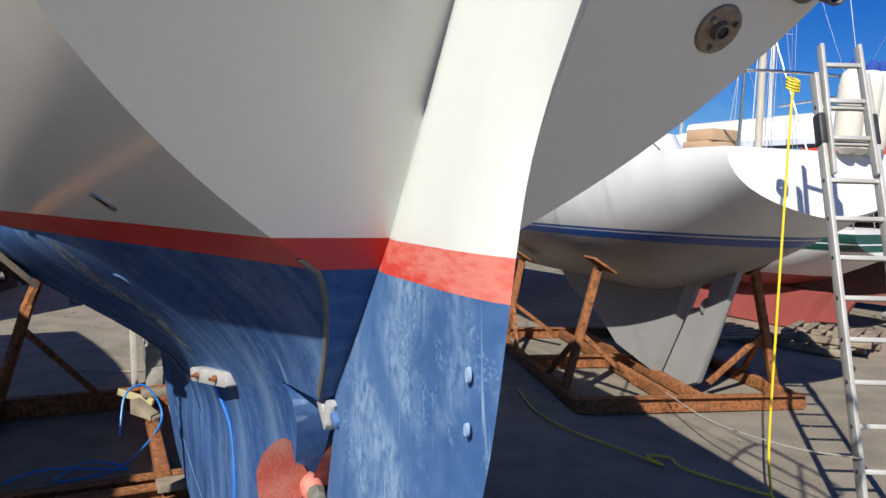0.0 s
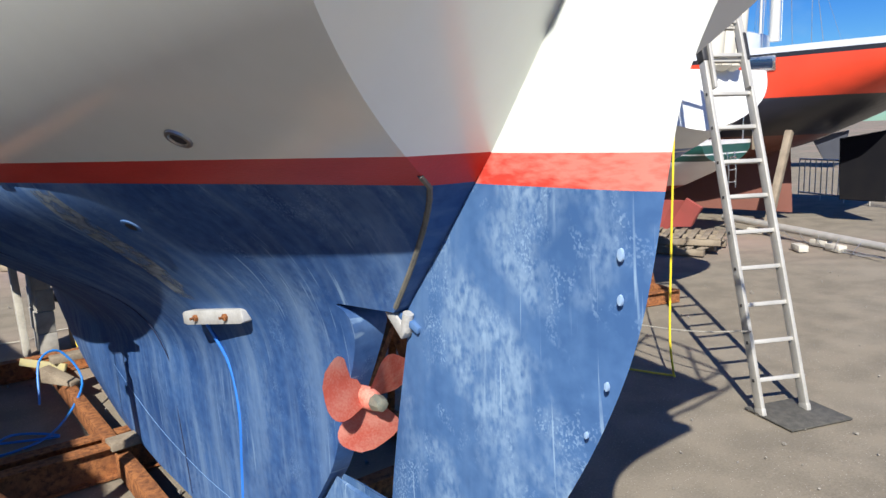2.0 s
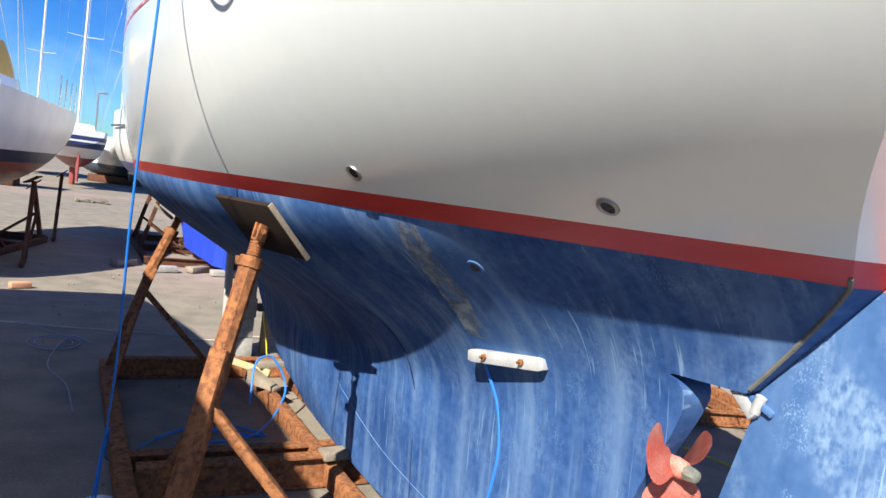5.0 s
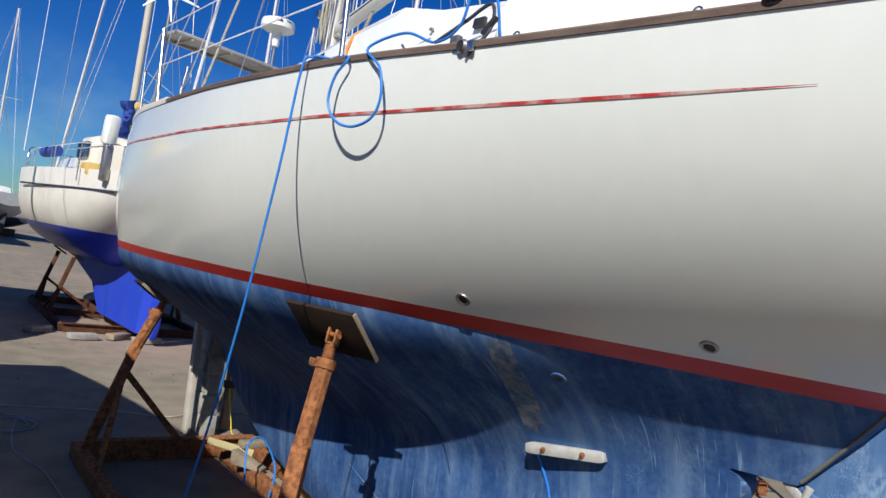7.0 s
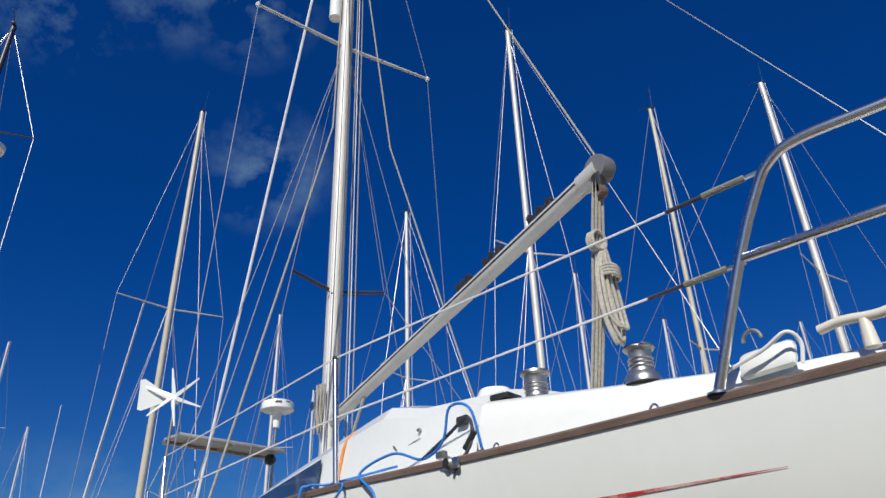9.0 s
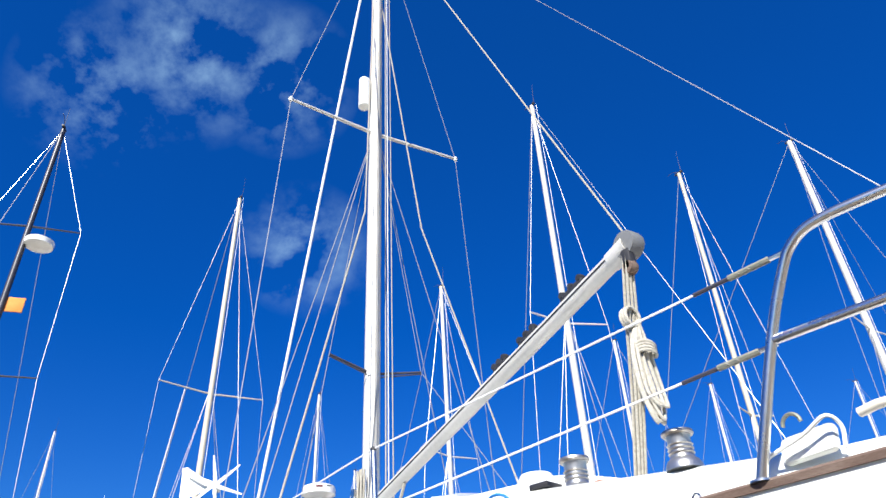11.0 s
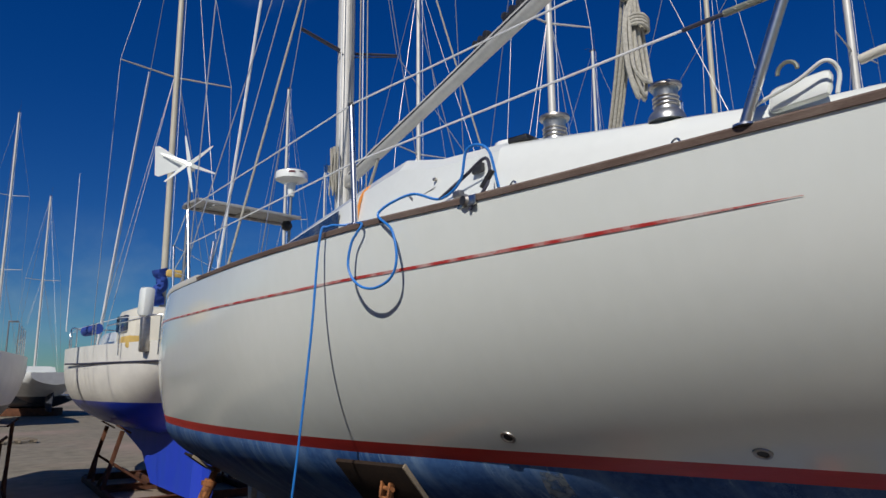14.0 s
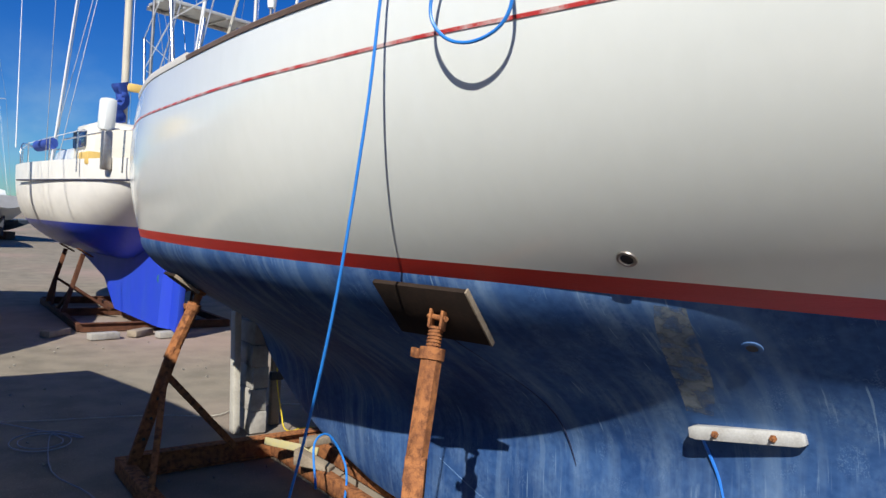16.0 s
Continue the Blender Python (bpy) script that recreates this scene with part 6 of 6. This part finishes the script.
# small yacht with the green stripe: boarding ladder and rudder fittings
for x in (-0.12, 0.12):
    part("boarding_ladder", tube([(x, -0.05, 1.5), (x, -0.09, 1.2), (x, -0.09, 0.9)], 0.012, 8), STEEL, gb)
for z in (1.4, 1.2, 1.0):
    part("ladder_step", rod((-0.12, -0.09, z), (0.12, -0.09, z), 0.011), STEEL, gb)
part("tiller_board", box((0.18, 0.05, 0.30), at(0.75, -0.1, 1.65), 0.01), TIMBER, gb, "wooden outboard board")
part("rail_tube", tube(spline([(-0.75, 1.2, 2.15), (-0.7, 0.1, 2.15), (0, -0.02, 2.15), (0.7, 0.1, 2.15), (0.75, 1.2, 2.15)], 5), 0.012, 8), STEEL, gb)
for x in (-0.7, 0.7):
    part("rail_post", rod((x, 0.1, 1.66), (x, 0.1, 2.15), 0.012), STEEL, gb)

# red and black yacht: windows in the bulwark, timber strut
for y in (2.2, 4.6, 7.0):
    w = part("porthole", box((0.06, 0.5, 0.26), at(-1.93 - 0.03 * min(y, 4), y, 2.98, 0, -8, 2), 0.03), STEEL, rb)
    part("pane", box((0.066, 0.42, 0.18), at(-1.935 - 0.03 * min(y, 4), y, 2.98, 0, -8, 2), 0.03), GLASS_DARK, w)
part("deck_winch", lathe([(0.12, 0), (0.1, 0.1), (0.14, 0.22)], at(-1.4, 3.0, 3.3), 16), STEEL_DULL, rb)
part("deckhouse", box((2.4, 4.5, 0.6), at(0, 5.5, 3.55), 0.12), GELCOAT, rb, "pale deckhouse")
stt = thing("timber_strut", "weathered timber strut propping the red yacht", "strut")
part("beam", bar((11.65, 6.25, 0.0), (12.45, 6.3, 1.78), 0.12, 0.12), TIMBER, stt)
lm = thing("lying_mast", "unstepped aluminium mast lying on blocks with loose rigging", "mast")
part("tube", rod((11.9, 7.2, 0.2), (10.25, 3.8, 0.16), 0.07, 0.06, 14), ALUM, lm)
for k in range(6):
    part("rigging", tube(spline([(11.4 - 0.2 * k, 6.2 - 0.4 * k, 0.2), (11.1 - 0.2 * k, 5.7 - 0.3 * k, 0.05), (10.7 - 0.12 * k, 4.9 - 0.2 * k, 0.03 + 0.02 * (k % 2)), (10.2 - 0.05 * k, 4.0 - 0.05 * k, 0.05)], 5), 0.006, 5), WIRE, lm)
part("furler_drum", lathe([(0.03, 0), (0.1, 0.02), (0.05, 0.08), (0.1, 0.14), (0.03, 0.16)], at(10.1, 3.6, 0.08, 60, 30, 0), 14), BLACK, lm)
for x, y in ((11.5, 6.35), (10.8, 4.95), (10.5, 4.6), (10.2, 5.0)):
    b = thing("timber_block", "pale timber block on the ground", "block", pose(x, y, 0, 0, 0, 40 * x))
    part("body", box((0.3, 0.14, 0.10), at(0, 0, 0.05), 0.006), PALE_POST, b)


def pallet(x, y, turn, z=0.0):
    p = thing("pallet", "weathered timber pallet on the ground", "pallet", pose(x, y, z, 0, 0, turn), "pallets")
    for k in range(6):
        part("board", box((1.1, 0.10, 0.02), at(0, -0.5 + 0.2 * k, 0.12), 0.003), TIMBER, p)
    for k in (-0.5, 0, 0.5):
        part("bearer", box((0.09, 1.1, 0.09), at(k, 0, 0.06), 0.004), TIMBER, p)
    return p


pallet(9.2, 6.4, 12)
pallet(8.4, 7.4, -8)
pallet(9.3, 6.35, 25, 0.135)
pallet(-0.5, 30.0, 5)
tr = thing("steel_barrier", "low galvanised railing panel standing on the ground", "railing", pose(17.2, 7.2, 0, 0, 0, 62))
for z in (0.15, 1.0):
    part("rail", rod((-1.6, 0, z), (1.6, 0, z), 0.022), ALUM, tr)
for k in range(17):
    part("bar", rod((-1.6 + 0.2 * k, 0, 0.0 if k % 4 == 0 else 0.15), (-1.6 + 0.2 * k, 0, 1.0), 0.014), ALUM, tr)

# far edge of the yard
lp_ = thing("lamp_post", "far street lamp post", "lamp post", at(0.2, 62, 0))
part("pole", rod((0, 0, 0), (0, 0, 6.5), 0.09, 0.05), STEEL_DULL, lp_)
part("head", box((0.7, 0.2, 0.12), at(0.3, 0, 6.5), 0.03), STEEL_DULL, lp_)
for x, y, tn in ((-2.5, 36, 80), (-6, 38, 70), (3.5, 50, 60)):
    mb = thing("motor_boat", "small white motor boat on a low trolley", "motor boat", pose(x, y, 0, 0, 0, tn))
    part("hull", yacht_hull(5.5, 2.1, 0.6, 1.25, 0.45, 0.9, 0.0, 0.25, 3.2), PAINT_WHITE, mb)
    part("cuddy", box((1.3, 1.6, 0.5), at(0, 2.8, 1.45), 0.15), GELCOAT, mb)
    part("trolley", box((1.2, 3.2, 0.46), at(0, 2.4, 0.23), 0.02), RUST_DARK, mb)

# more gear on the cream yacht's side deck
for y in (1.6, 3.4, 5.2, 7.0):
    x = -1.33 + (0.0 if y < 5 else 0.14 * (y - 5))
    part("side_stanchion", rod((x, y, 2.62), (x, y, 3.3), 0.012), STEEL, bb)
part("lifeline", tube([(-1.2, 0.8, 3.25), (-1.33, 1.6, 3.28), (-1.33, 3.4, 3.28), (-1.3, 5.2, 3.28), (-1.05, 7.0, 3.3), (-0.3, 9.2, 3.55)], 0.006, 6), WIRE_WHITE, bb)
part("bow_rail", tube(spline([(-1.0, 7.4, 2.75), (-0.98, 7.5, 3.4), (-0.5, 8.8, 3.5), (0, 9.5, 3.55), (0.5, 8.8, 3.5), (0.98, 7.5, 3.4), (1.0, 7.4, 2.75)], 5), 0.016, 8), STEEL, bb)
part("canvas_roll", tube([(-1.25, 3.6, 3.2), (-1.25, 4.6, 3.2)], 0.11, 10), CANVAS_BLUE, bb, "blue rolled canvas")
part("dodger_window", box((0.02, 0.7, 0.3), at(-1.0, 2.7, 3.25), 0.05), GLASS_DARK, bb)
part("cockpit_locker", box((0.3, 0.5, 0.22), at(-1.1, 1.6, 2.85), 0.03), YELLOW_PAD, bb, "tan cockpit cushion")
part("whip_aerial", rod((-0.95, 8.3, 3.4), (-0.95, 8.3, 7.6), 0.014, 0.006, 6), WIRE_WHITE, bb, "white whip aerial")
